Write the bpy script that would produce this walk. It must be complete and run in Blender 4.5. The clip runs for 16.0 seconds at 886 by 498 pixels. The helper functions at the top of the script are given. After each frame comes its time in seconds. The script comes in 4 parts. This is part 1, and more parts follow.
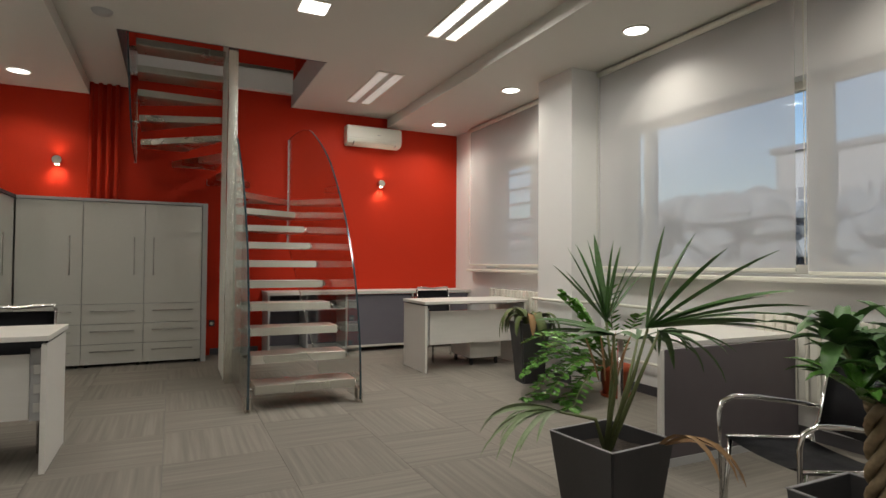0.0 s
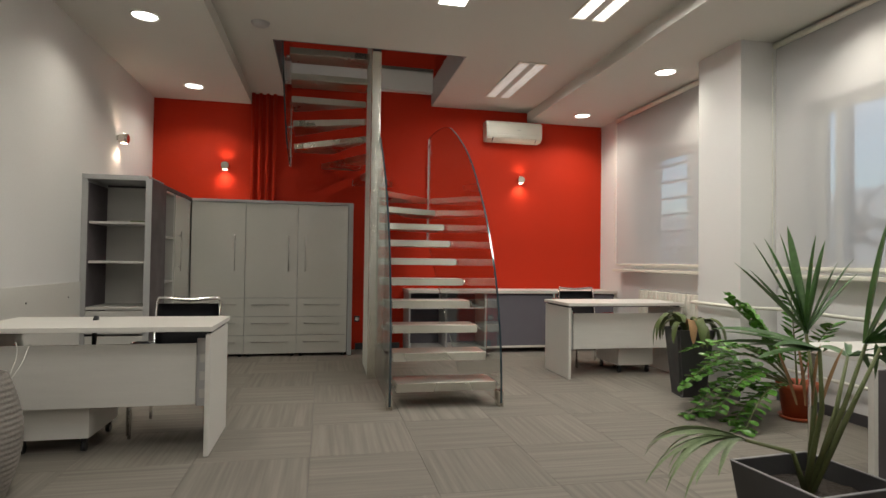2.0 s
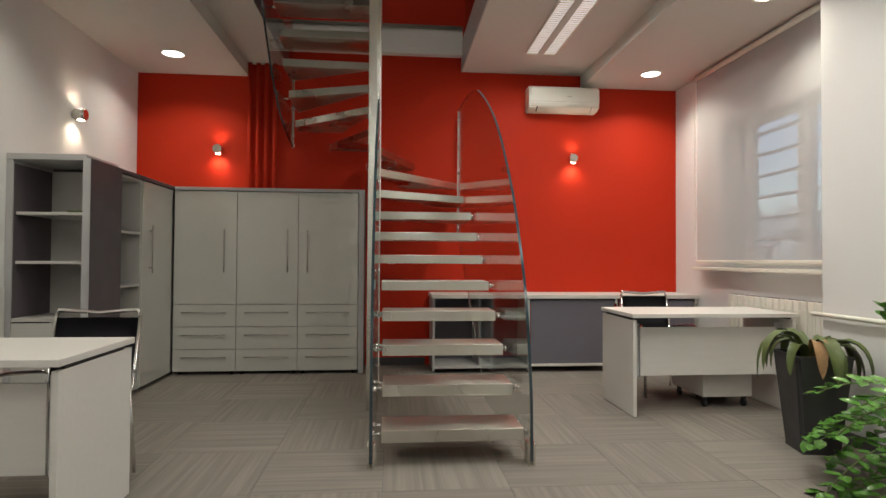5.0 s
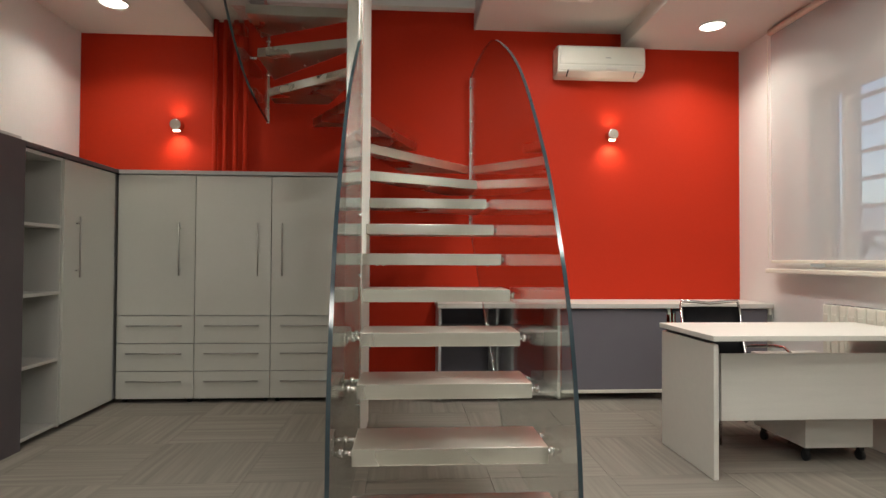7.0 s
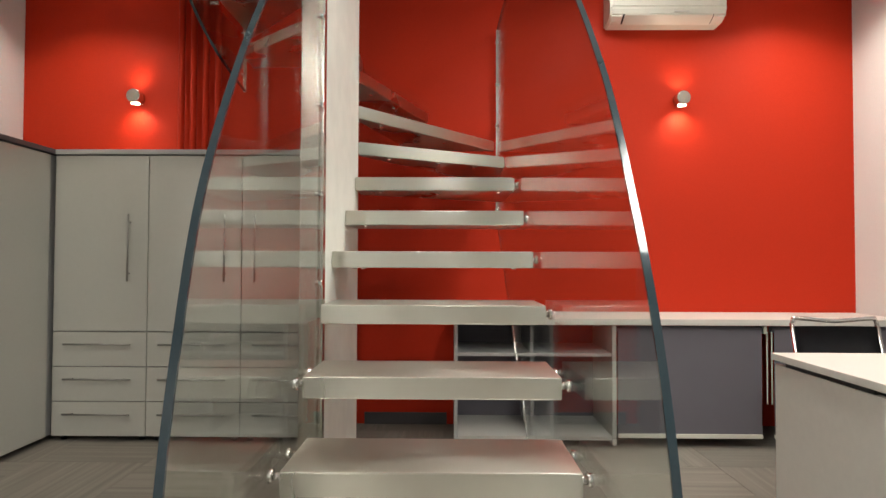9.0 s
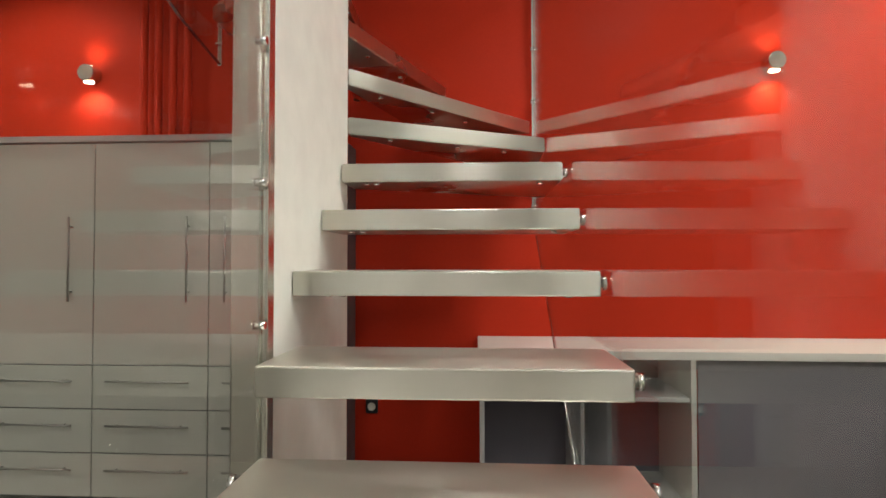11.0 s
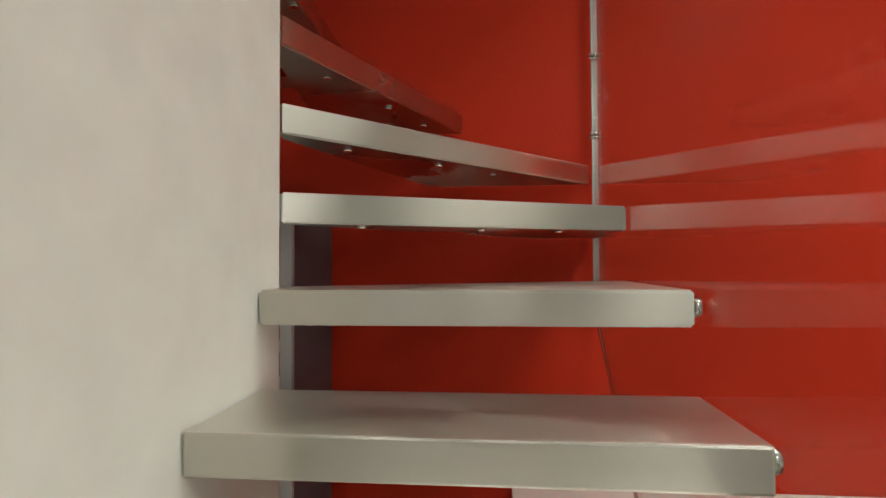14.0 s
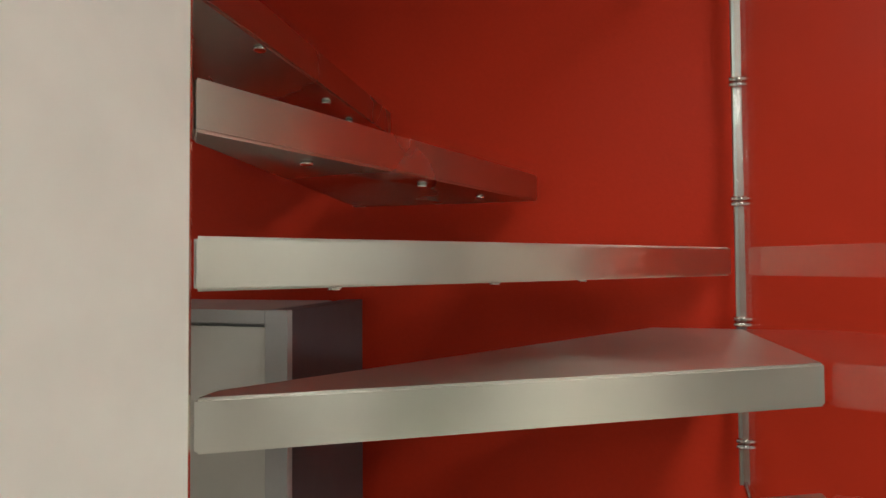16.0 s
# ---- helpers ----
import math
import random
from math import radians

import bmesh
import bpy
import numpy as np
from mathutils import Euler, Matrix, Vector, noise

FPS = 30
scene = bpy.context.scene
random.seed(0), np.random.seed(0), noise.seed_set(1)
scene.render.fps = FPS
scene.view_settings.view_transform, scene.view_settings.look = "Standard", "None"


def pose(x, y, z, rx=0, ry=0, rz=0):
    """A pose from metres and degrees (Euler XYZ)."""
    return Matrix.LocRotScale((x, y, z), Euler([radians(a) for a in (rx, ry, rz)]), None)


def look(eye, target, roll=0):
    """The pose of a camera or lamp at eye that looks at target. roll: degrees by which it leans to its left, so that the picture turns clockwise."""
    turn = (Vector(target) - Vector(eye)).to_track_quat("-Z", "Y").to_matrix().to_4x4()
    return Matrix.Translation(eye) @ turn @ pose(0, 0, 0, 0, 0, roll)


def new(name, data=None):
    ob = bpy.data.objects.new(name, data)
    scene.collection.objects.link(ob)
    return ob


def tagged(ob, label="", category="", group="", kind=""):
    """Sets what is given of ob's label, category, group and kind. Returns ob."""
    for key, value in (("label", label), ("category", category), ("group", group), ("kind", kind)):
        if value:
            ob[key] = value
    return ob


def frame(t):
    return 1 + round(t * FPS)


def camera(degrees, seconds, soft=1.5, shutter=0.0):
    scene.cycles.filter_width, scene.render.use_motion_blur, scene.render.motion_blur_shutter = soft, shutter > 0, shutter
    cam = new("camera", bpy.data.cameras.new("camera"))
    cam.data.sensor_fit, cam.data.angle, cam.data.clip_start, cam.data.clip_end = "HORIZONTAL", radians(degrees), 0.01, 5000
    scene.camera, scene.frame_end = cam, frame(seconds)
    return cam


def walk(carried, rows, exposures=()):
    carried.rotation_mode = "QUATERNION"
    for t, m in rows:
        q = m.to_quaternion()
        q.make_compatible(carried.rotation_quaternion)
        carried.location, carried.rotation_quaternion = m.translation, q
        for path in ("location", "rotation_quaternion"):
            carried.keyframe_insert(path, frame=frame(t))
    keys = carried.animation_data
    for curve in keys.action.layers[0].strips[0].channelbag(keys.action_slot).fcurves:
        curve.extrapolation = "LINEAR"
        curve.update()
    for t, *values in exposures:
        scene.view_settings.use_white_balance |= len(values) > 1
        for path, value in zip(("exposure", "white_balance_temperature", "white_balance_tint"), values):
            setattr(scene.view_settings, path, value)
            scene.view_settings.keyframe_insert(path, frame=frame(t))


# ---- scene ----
cam = camera(76.2, 16.0)
PATH = [
    (0, (0.147, -0.301, 1.213), (1.01, 1.503, 1.263), 0.4),
    (0.5, (0.159, -0.308, 1.221), (0.886, 1.555, 1.264), 0.6),
    (1, (0.167, -0.269, 1.207), (0.771, 1.638, 1.253), 0.7),
    (1.5, (0.175, -0.198, 1.204), (0.678, 1.738, 1.248), 0.7),
    (2, (0.178, -0.066, 1.199), (0.588, 1.891, 1.243), 0.8),
    (2.5, (0.196, 0.063, 1.199), (0.573, 2.027, 1.241), 0.8),
    (3, (0.287, 0.258, 1.185), (0.649, 2.224, 1.227), 0.7),
    (3.5, (0.433, 0.484, 1.187), (0.738, 2.46, 1.228), 0.7),
    (6, (0.932, 1.792, 1.186), (1.074, 3.786, 1.222), 0.3),
    (6.5, (0.946, 2.107, 1.213), (1.075, 4.103, 1.239), 0.4),
    (7, (0.994, 2.391, 1.192), (1.116, 4.387, 1.23), 0.3),
    (7.5, (1.011, 2.713, 1.229), (1.125, 4.709, 1.258), 0.1),
    (8, (1.145, 2.977, 1.189), (1.188, 4.976, 1.233), 0.2),
    (8.5, (1.187, 3.271, 1.192), (1.19, 5.271, 1.237), 0.2),
    (9, (1.217, 3.489, 1.182), (1.194, 5.488, 1.229), 0.2),
    (9.5, (1.25, 3.754, 1.214), (1.189, 5.753, 1.25), 0.1),
    (12, (1.227, 4.771, 1.308), (1.096, 6.766, 1.361), 0.1),
    (12.5, (1.272, 5.024, 1.415), (1.128, 7.019, 1.463), 0.1),
    (13, (1.263, 5.11, 1.5), (1.095, 7.103, 1.556), -0.1),
    (13.5, (1.222, 5.259, 1.576), (1.044, 7.251, 1.632), 0.1),
    (14, (1.196, 5.4, 1.69), (1.0, 7.39, 1.743), -0.3),
    (14.5, (1.191, 5.549, 1.77), (1.0, 7.538, 1.83), -0.2),
    (15, (1.196, 5.718, 1.863), (0.985, 7.706, 1.912), -0.3),
    (15.5, (1.188, 5.841, 1.946), (0.839, 7.81, 1.999), -0.2),
    (16, (1.187, 6.02, 2.021), (0.695, 7.958, 2.077), -0.4),
]
walk(cam, [(t, look(eye, target, roll)) for t, eye, target, roll in PATH],
     exposures=((0, -0.22), (2.5, -0.08), (6, 0.06), (9.5, 0.38), (12, 0.12), (13.5, -0.10), (16, -0.02)))

# ---- world and large lights ----
world = bpy.data.worlds.new("world")
scene.world = world
world.use_nodes = True
wn = world.node_tree
sky = wn.nodes.new("ShaderNodeTexSky")
sky.sky_type = 'NISHITA'
sky.sun_disc = False
sky.sun_elevation = radians(24)
sky.sun_rotation = radians(250)
wn.links.new(sky.outputs[0], wn.nodes["Background"].inputs[0])
wn.nodes["Background"].inputs[1].default_value = 0.15


def lamp(name, kind, m, watts, color=(1, 0.93, 0.82), size=0.2, size_y=None, shape='DISK', spread=170, cone=100):
    d = bpy.data.lights.new(name, kind)
    d.energy = watts
    d.color = color
    if kind == 'AREA':
        d.shape = shape
        d.size = size
        if size_y:
            d.size_y = size_y
        d.spread = radians(spread)
    elif kind == 'SPOT':
        d.spot_size = radians(cone)
        d.spot_blend = 0.9
        d.shadow_soft_size = size
    ob = new(name, d)
    ob.matrix_world = m
    return ob


sun = bpy.data.lights.new("sun", 'SUN')
sun.energy = 2.6
sun.angle = radians(12)
sun.color = (1, 0.95, 0.88)
sun_ob = new("sun", sun)
sun_ob.rotation_euler = (radians(62), 0, radians(-70))

DOWN = [(-1.36, 7.0), (-1.33, 5.04), (-1.33, 3.1), (3.6, 7.08), (3.65, 5.23), (3.7, 3.32), (3.7, 1.3)]
for x, y in DOWN:
    lamp("downlight_lamp", 'AREA', pose(x, y, 3.2), 7.5 if x < 0 else 10, color=(1, 0.94, 0.80), size=0.17, spread=130)
# First two tubes are fixtures of the room; the other three are added fill.
TUBES_AND_FILL = [(2.35, 6.33), (2.42, 3.88), (2.42, 0.9), (-0.1, 1.6), (-0.1, -0.9)]
for k, (x, y) in enumerate(TUBES_AND_FILL):
    lamp("tube_lamp", 'AREA', pose(x, y, 3.335), (22, 34, 22, 22, 24)[k], color=(1, 0.98, 0.90), size=0.3, size_y=1.25, shape='RECTANGLE')
lamp("square_lamp", 'AREA', pose(1.18, 4.39, 3.335), 12, color=(1, 0.97, 0.92), size=0.2, size_y=0.2, shape='SQUARE')
# Unseen fill lamps added to brighten the upper room and stair shaft.
lamp("upper_lamp", 'AREA', pose(0.6, 5.6, 6.0), 9, size=1.2, size_y=1.2, shape='SQUARE')
lamp("upper_lamp", 'AREA', pose(-1.2, 6.6, 6.0), 4, size=0.4, size_y=0.4, shape='SQUARE')

# ---- materials ----
def mat(name, color, rough=0.5, metal=0.0, vary=0.06, scale=8.0, fine=120.0, bump=0.02, spec=0.5, stretch=None, island=False, coat=0.0):
    m = bpy.data.materials.new(name)
    m.use_nodes = True
    t = m.node_tree
    b = t.nodes["Principled BSDF"]
    b.inputs["Metallic"].default_value = metal
    b.inputs["Specular IOR Level"].default_value = spec
    b.inputs["Coat Weight"].default_value = coat
    b.inputs["Coat Roughness"].default_value = 0.08
    tc = t.nodes.new("ShaderNodeTexCoord")
    mp = t.nodes.new("ShaderNodeMapping")
    if stretch:
        mp.inputs["Scale"].default_value = stretch
    t.links.new(tc.outputs["Object"], mp.inputs[0])
    n1 = t.nodes.new("ShaderNodeTexNoise")
    n1.inputs["Scale"].default_value = scale
    n1.inputs["Detail"].default_value = 4
    n2 = t.nodes.new("ShaderNodeTexNoise")
    n2.inputs["Scale"].default_value = fine
    n2.inputs["Detail"].default_value = 3
    for n in (n1, n2):
        t.links.new(mp.outputs[0], n.inputs["Vector"])
    add = t.nodes.new("ShaderNodeMath")
    add.operation = 'ADD'
    t.links.new(n1.outputs[0], add.inputs[0])
    t.links.new(n2.outputs[0], add.inputs[1])
    src = add.outputs[0]
    if island:
        oi = t.nodes.new("ShaderNodeObjectInfo")
        a2 = t.nodes.new("ShaderNodeMath")
        a2.operation = 'ADD'
        t.links.new(src, a2.inputs[0])
        t.links.new(oi.outputs["Random"], a2.inputs[1])
        src = a2.outputs[0]
    mr = t.nodes.new("ShaderNodeMapRange")
    mr.inputs[1].default_value = 0.6
    mr.inputs[2].default_value = 1.4 if not island else 2.4
    mr.inputs[3].default_value = 1 - vary
    mr.inputs[4].default_value = 1 + vary
    t.links.new(src, mr.inputs[0])
    mx = t.nodes.new("ShaderNodeMix")
    mx.data_type = 'RGBA'
    mx.blend_type = 'MULTIPLY'
    mx.inputs[0].default_value = 1.0
    mx.inputs[6].default_value = (*color, 1)
    t.links.new(mr.outputs[0], mx.inputs[7])
    t.links.new(mx.outputs[2], b.inputs["Base Color"])
    rr = t.nodes.new("ShaderNodeMapRange")
    rr.inputs[1].default_value = 0.3
    rr.inputs[2].default_value = 0.7
    rr.inputs[3].default_value = max(0.02, rough * 0.85)
    rr.inputs[4].default_value = min(1.0, rough * 1.2)
    t.links.new(n1.outputs[0], rr.inputs[0])
    t.links.new(rr.outputs[0], b.inputs["Roughness"])
    if bump:
        bp = t.nodes.new("ShaderNodeBump")
        bp.inputs["Strength"].default_value = bump
        bp.inputs["Distance"].default_value = 0.01
        t.links.new(n2.outputs[0], bp.inputs["Height"])
        t.links.new(bp.outputs[0], b.inputs["Normal"])
    return m


def glow(name, color, strength):
    m = bpy.data.materials.new(name)
    m.use_nodes = True
    b = m.node_tree.nodes["Principled BSDF"]
    b.inputs["Base Color"].default_value = (*color, 1)
    b.inputs["Emission Color"].default_value = (*color, 1)
    b.inputs["Emission Strength"].default_value = strength
    return m


def glass(name, tint):
    m = bpy.data.materials.new(name)
    m.use_nodes = True
    t = m.node_tree
    t.nodes.remove(t.nodes["Principled BSDF"])
    out = t.nodes["Material Output"]
    tr = t.nodes.new("ShaderNodeBsdfTransparent")
    tr.inputs[0].default_value = (*tint, 1)
    gl = t.nodes.new("ShaderNodeBsdfGlossy")
    gl.inputs["Roughness"].default_value = 0.03
    lw = t.nodes.new("ShaderNodeLayerWeight")
    lw.inputs[0].default_value = 0.5
    pw = t.nodes.new("ShaderNodeMath")
    pw.operation = 'POWER'
    pw.inputs[1].default_value = 4.0
    fr = t.nodes.new("ShaderNodeMapRange")
    fr.inputs[3].default_value = 0.035
    fr.inputs[4].default_value = 0.75
    t.links.new(lw.outputs["Facing"], pw.inputs[0])
    t.links.new(pw.outputs[0], fr.inputs[0])
    mx = t.nodes.new("ShaderNodeMixShader")
    t.links.new(fr.outputs[0], mx.inputs[0])
    t.links.new(tr.outputs[0], mx.inputs[1])
    t.links.new(gl.outputs[0], mx.inputs[2])
    t.links.new(mx.outputs[0], out.inputs[0])
    return m


def screen_cloth(name):
    """Woven roller-blind cloth: part open weave, part cloth that scatters light through."""
    m = bpy.data.materials.new(name)
    m.use_nodes = True
    t = m.node_tree
    t.nodes.remove(t.nodes["Principled BSDF"])
    out = t.nodes["Material Output"]
    tr = t.nodes.new("ShaderNodeBsdfTransparent")
    di = t.nodes.new("ShaderNodeBsdfDiffuse")
    di.inputs[0].default_value = (0.78, 0.765, 0.76, 1)
    tl = t.nodes.new("ShaderNodeBsdfTranslucent")
    tl.inputs[0].default_value = (0.7, 0.7, 0.72, 1)
    a = t.nodes.new("ShaderNodeMixShader")
    a.inputs[0].default_value = 0.4
    b = t.nodes.new("ShaderNodeMixShader")
    noise_n = t.nodes.new("ShaderNodeTexNoise")
    noise_n.inputs["Scale"].default_value = 3.0
    mr = t.nodes.new("ShaderNodeMapRange")
    mr.inputs[3].default_value = 0.40
    mr.inputs[4].default_value = 0.44
    t.links.new(noise_n.outputs[0], mr.inputs[0])
    t.links.new(mr.outputs[0], b.inputs[0])
    t.links.new(di.outputs[0], a.inputs[1])
    t.links.new(tl.outputs[0], a.inputs[2])
    t.links.new(tr.outputs[0], b.inputs[1])
    t.links.new(a.outputs[0], b.inputs[2])
    t.links.new(b.outputs[0], out.inputs[0])
    return m


def carpet_mat():
    m = mat("carpet", (0.235, 0.212, 0.185), rough=0.95, vary=0.10, scale=5, fine=260, bump=0.5, spec=0.1, island=True)
    t = m.node_tree
    b = t.nodes["Principled BSDF"]
    tc = t.nodes.new("ShaderNodeTexCoord")
    mp = t.nodes.new("ShaderNodeMapping")
    mp.inputs["Scale"].default_value = (34, 0.9, 1)
    oi = t.nodes.new("ShaderNodeObjectInfo")
    cmb = t.nodes.new("ShaderNodeCombineXYZ")
    mul = t.nodes.new("ShaderNodeMath")
    mul.operation = 'MULTIPLY'
    mul.inputs[1].default_value = 50
    t.links.new(oi.outputs["Random"], mul.inputs[0])
    t.links.new(mul.outputs[0], cmb.inputs[0])
    t.links.new(mul.outputs[0], cmb.inputs[1])
    t.links.new(cmb.outputs[0], mp.inputs["Location"])
    t.links.new(tc.outputs["Object"], mp.inputs[0])
    n = t.nodes.new("ShaderNodeTexNoise")
    n.inputs["Scale"].default_value = 1.0
    n.inputs["Detail"].default_value = 3
    t.links.new(mp.outputs[0], n.inputs["Vector"])
    mr = t.nodes.new("ShaderNodeMapRange")
    mr.inputs[1].default_value = 0.3
    mr.inputs[2].default_value = 0.7
    mr.inputs[3].default_value = 0.86
    mr.inputs[4].default_value = 1.14
    t.links.new(n.outputs[0], mr.inputs[0])
    old = b.inputs["Base Color"].links[0].from_socket
    mx = t.nodes.new("ShaderNodeMix")
    mx.data_type = 'RGBA'
    mx.blend_type = 'MULTIPLY'
    mx.inputs[0].default_value = 1.0
    t.links.new(old, mx.inputs[6])
    t.links.new(mr.outputs[0], mx.inputs[7])
    t.links.new(mx.outputs[2], b.inputs["Base Color"])
    return m


def brushed(name, color, rough, aniso=0.8):
    """Satin steel with a fine grain along its length, which draws reflections out across it."""
    m = mat(name, color, rough=rough, metal=1.0, vary=0.03, scale=1.3, fine=14, bump=0.0)
    t = m.node_tree
    b = t.nodes["Principled BSDF"]
    tan = t.nodes.new("ShaderNodeTangent")
    tan.direction_type = 'RADIAL'
    tan.axis = 'Z'
    b.inputs["Anisotropic"].default_value = aniso
    b.inputs["Anisotropic Rotation"].default_value = 0.25
    t.links.new(tan.outputs[0], b.inputs["Tangent"])
    return m


WHITE_PAINT = mat("white_paint", (0.74, 0.73, 0.72), rough=0.75, vary=0.03, scale=2.5, fine=90, bump=0.04)
CEIL_PAINT = mat("ceiling_paint", (0.62, 0.60, 0.56), rough=0.85, vary=0.02, scale=2, fine=90, bump=0.03)
RED_PAINT = mat("red_paint", (0.52, 0.030, 0.010), rough=0.6, vary=0.05, scale=2.5, fine=110, bump=0.05, spec=0.15)
PLASTER = mat("fin_plaster", (0.80, 0.805, 0.755), rough=0.62, vary=0.075, scale=2.6, fine=9, bump=0.03)
CARPET = carpet_mat()
DARK_BASE = mat("dark_baseboard", (0.07, 0.065, 0.07), rough=0.5)
LAMINATE = mat("pale_laminate", (0.66, 0.64, 0.60), rough=0.45, vary=0.05, scale=3, fine=60, bump=0.02, stretch=(1.2, 12, 12))
GLOSS = mat("gloss_door", (0.58, 0.575, 0.53), rough=0.12, vary=0.02, scale=2, fine=40, bump=0.0, coat=0.5)
CARCASS = mat("grey_carcass", (0.42, 0.42, 0.42), rough=0.4, vary=0.03)
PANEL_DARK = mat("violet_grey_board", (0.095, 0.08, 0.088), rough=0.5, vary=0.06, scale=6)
SHELF_IN = mat("pale_shelf_board", (0.52, 0.51, 0.48), rough=0.45, vary=0.03)
STEEL = brushed("brushed_steel", (0.70, 0.685, 0.62), 0.24, 0.0)
# Tops get a paler steel than the fronts: lamp light put into colour.
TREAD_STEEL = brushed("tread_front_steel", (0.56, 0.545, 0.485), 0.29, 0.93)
TREAD_TOP = brushed("lit_tread_steel", (0.74, 0.725, 0.66), 0.38, 0.3)
CHROME = mat("chrome", (0.75, 0.74, 0.72), rough=0.15, metal=1.0, vary=0.03, bump=0)
HANDLE = mat("satin_handle", (0.45, 0.44, 0.42), rough=0.35, metal=1.0, vary=0.03, bump=0)
GLASS = glass("balustrade_glass", (0.955, 0.975, 0.965))
GLASS_EDGE = mat("glass_edge", (0.03, 0.05, 0.062), rough=0.12, vary=0.1, bump=0, coat=0.5)
PANE = glass("window_glass", (0.93, 0.95, 0.97))
CLOTH = screen_cloth("screen_cloth")
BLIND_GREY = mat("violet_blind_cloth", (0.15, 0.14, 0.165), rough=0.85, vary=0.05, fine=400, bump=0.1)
PLASTIC_W = mat("white_plastic", (0.72, 0.70, 0.62), rough=0.35, vary=0.02, bump=0)
PLASTIC_B = mat("black_plastic", (0.02, 0.02, 0.022), rough=0.4, vary=0.1, bump=0)
MESH_BLACK = mat("black_sling", (0.022, 0.022, 0.027), rough=0.7, vary=0.15, fine=500, bump=0.15)
POT_DARK = mat("anthracite_planter", (0.045, 0.043, 0.045), rough=0.45, vary=0.12, bump=0.03)
POT_RIM = mat("planter_rim", (0.30, 0.29, 0.30), rough=0.4, vary=0.05)
TERRA = mat("terracotta_plastic", (0.42, 0.085, 0.03), rough=0.45, vary=0.08)
SOIL = mat("soil", (0.035, 0.025, 0.018), rough=0.95, vary=0.35, fine=60, bump=0.8)
PALM = mat("palm_leaf", (0.075, 0.165, 0.045), rough=0.42, vary=0.3, scale=6, fine=60, bump=0.1, stretch=(1, 1, 1))
PALM_PALE = mat("pale_palm_leaf", (0.20, 0.26, 0.13), rough=0.5, vary=0.3, scale=8)
DRIED = mat("dried_leaf", (0.28, 0.16, 0.07), rough=0.7, vary=0.3)
ZZ_LEAF = mat("glossy_leaf", (0.095, 0.235, 0.04), rough=0.25, vary=0.35, scale=20, bump=0.05)
BROM = mat("drooping_leaf", (0.09, 0.12, 0.035), rough=0.45, vary=0.4, scale=9)
STEM = mat("plant_stem", (0.12, 0.14, 0.05), rough=0.6, vary=0.2)
TRUNK = mat("braided_trunk", (0.22, 0.16, 0.09), rough=0.8, vary=0.35, fine=50, bump=0.5)
RATTAN = mat("ribbed_vase", (0.21, 0.19, 0.17), rough=0.7, vary=0.25, fine=70, bump=0.3)
# Distance haze is put into the building's and the trees' pale colours.
HAZED_BUILDING = mat("far_building", (0.52, 0.54, 0.58), rough=0.9, vary=0.15)
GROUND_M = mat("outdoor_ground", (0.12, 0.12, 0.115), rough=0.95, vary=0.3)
HAZED_FOLIAGE = mat("hazed_foliage", (0.36, 0.39, 0.42), rough=0.9, vary=0.4)
GRILLE = mat("grille_paint", (0.30, 0.31, 0.34), rough=0.5)
LAMP_GLOW = glow("lamp_diffuser", (1, 0.96, 0.9), 6.0)
TUBE_GLOW = glow("tube_glow", (1, 0.98, 0.96), 2.6)
# The faint pink tint is the red wall's reflection put into the glow.
TUBE_DIM = glow("dim_tube_pink_tint", (1, 0.93, 0.93), 0.55)
WARM_GLOW = glow("warm_bulb", (1, 0.82, 0.6), 12.0)


# ---- building helpers ----
def add_box(bm, x0, x1, y0, y1, z0, z1, bevel=0.0):
    r = bmesh.ops.create_cube(bm, size=1.0)
    vs = r["verts"]
    for v in vs:
        v.co = Vector((x0 + (v.co.x + 0.5) * (x1 - x0), y0 + (v.co.y + 0.5) * (y1 - y0), z0 + (v.co.z + 0.5) * (z1 - z0)))
    if bevel:
        es = list({e for v in vs for e in v.link_edges})
        bmesh.ops.bevel(bm, geom=es, offset=bevel, segments=2, affect='EDGES', profile=0.6)
    return bm


def box(x0, x1, y0, y1, z0, z1, bevel=0.0):
    return add_box(bmesh.new(), x0, x1, y0, y1, z0, z1, bevel)


def add_tube(bm, points, r, seg=8, closed_ends=True):
    """A round bar along a run of points; r is one radius or one for each point."""
    pts = [Vector(p) for p in points]
    rs = r if isinstance(r, (list, tuple)) else [r] * len(pts)
    rings = []
    for i, p in enumerate(pts):
        d = (pts[min(i + 1, len(pts) - 1)] - pts[max(i - 1, 0)]).normalized()
        a = d.cross(Vector((0, 0, 1)))
        if a.length < 1e-3:
            a = d.cross(Vector((0, 1, 0)))
        a.normalize()
        b = d.cross(a)
        rings.append([bm.verts.new(p + rs[i] * (math.cos(2 * math.pi * k / seg) * a + math.sin(2 * math.pi * k / seg) * b)) for k in range(seg)])
    for r0, r1 in zip(rings, rings[1:]):
        for k in range(seg):
            f = bm.faces.new((r0[k], r0[(k + 1) % seg], r1[(k + 1) % seg], r1[k]))
            f.smooth = True
    if closed_ends:
        bm.faces.new(rings[0][::-1])
        bm.faces.new(rings[-1])
    return bm


def tube(points, r, seg=8):
    return add_tube(bmesh.new(), points, r, seg)


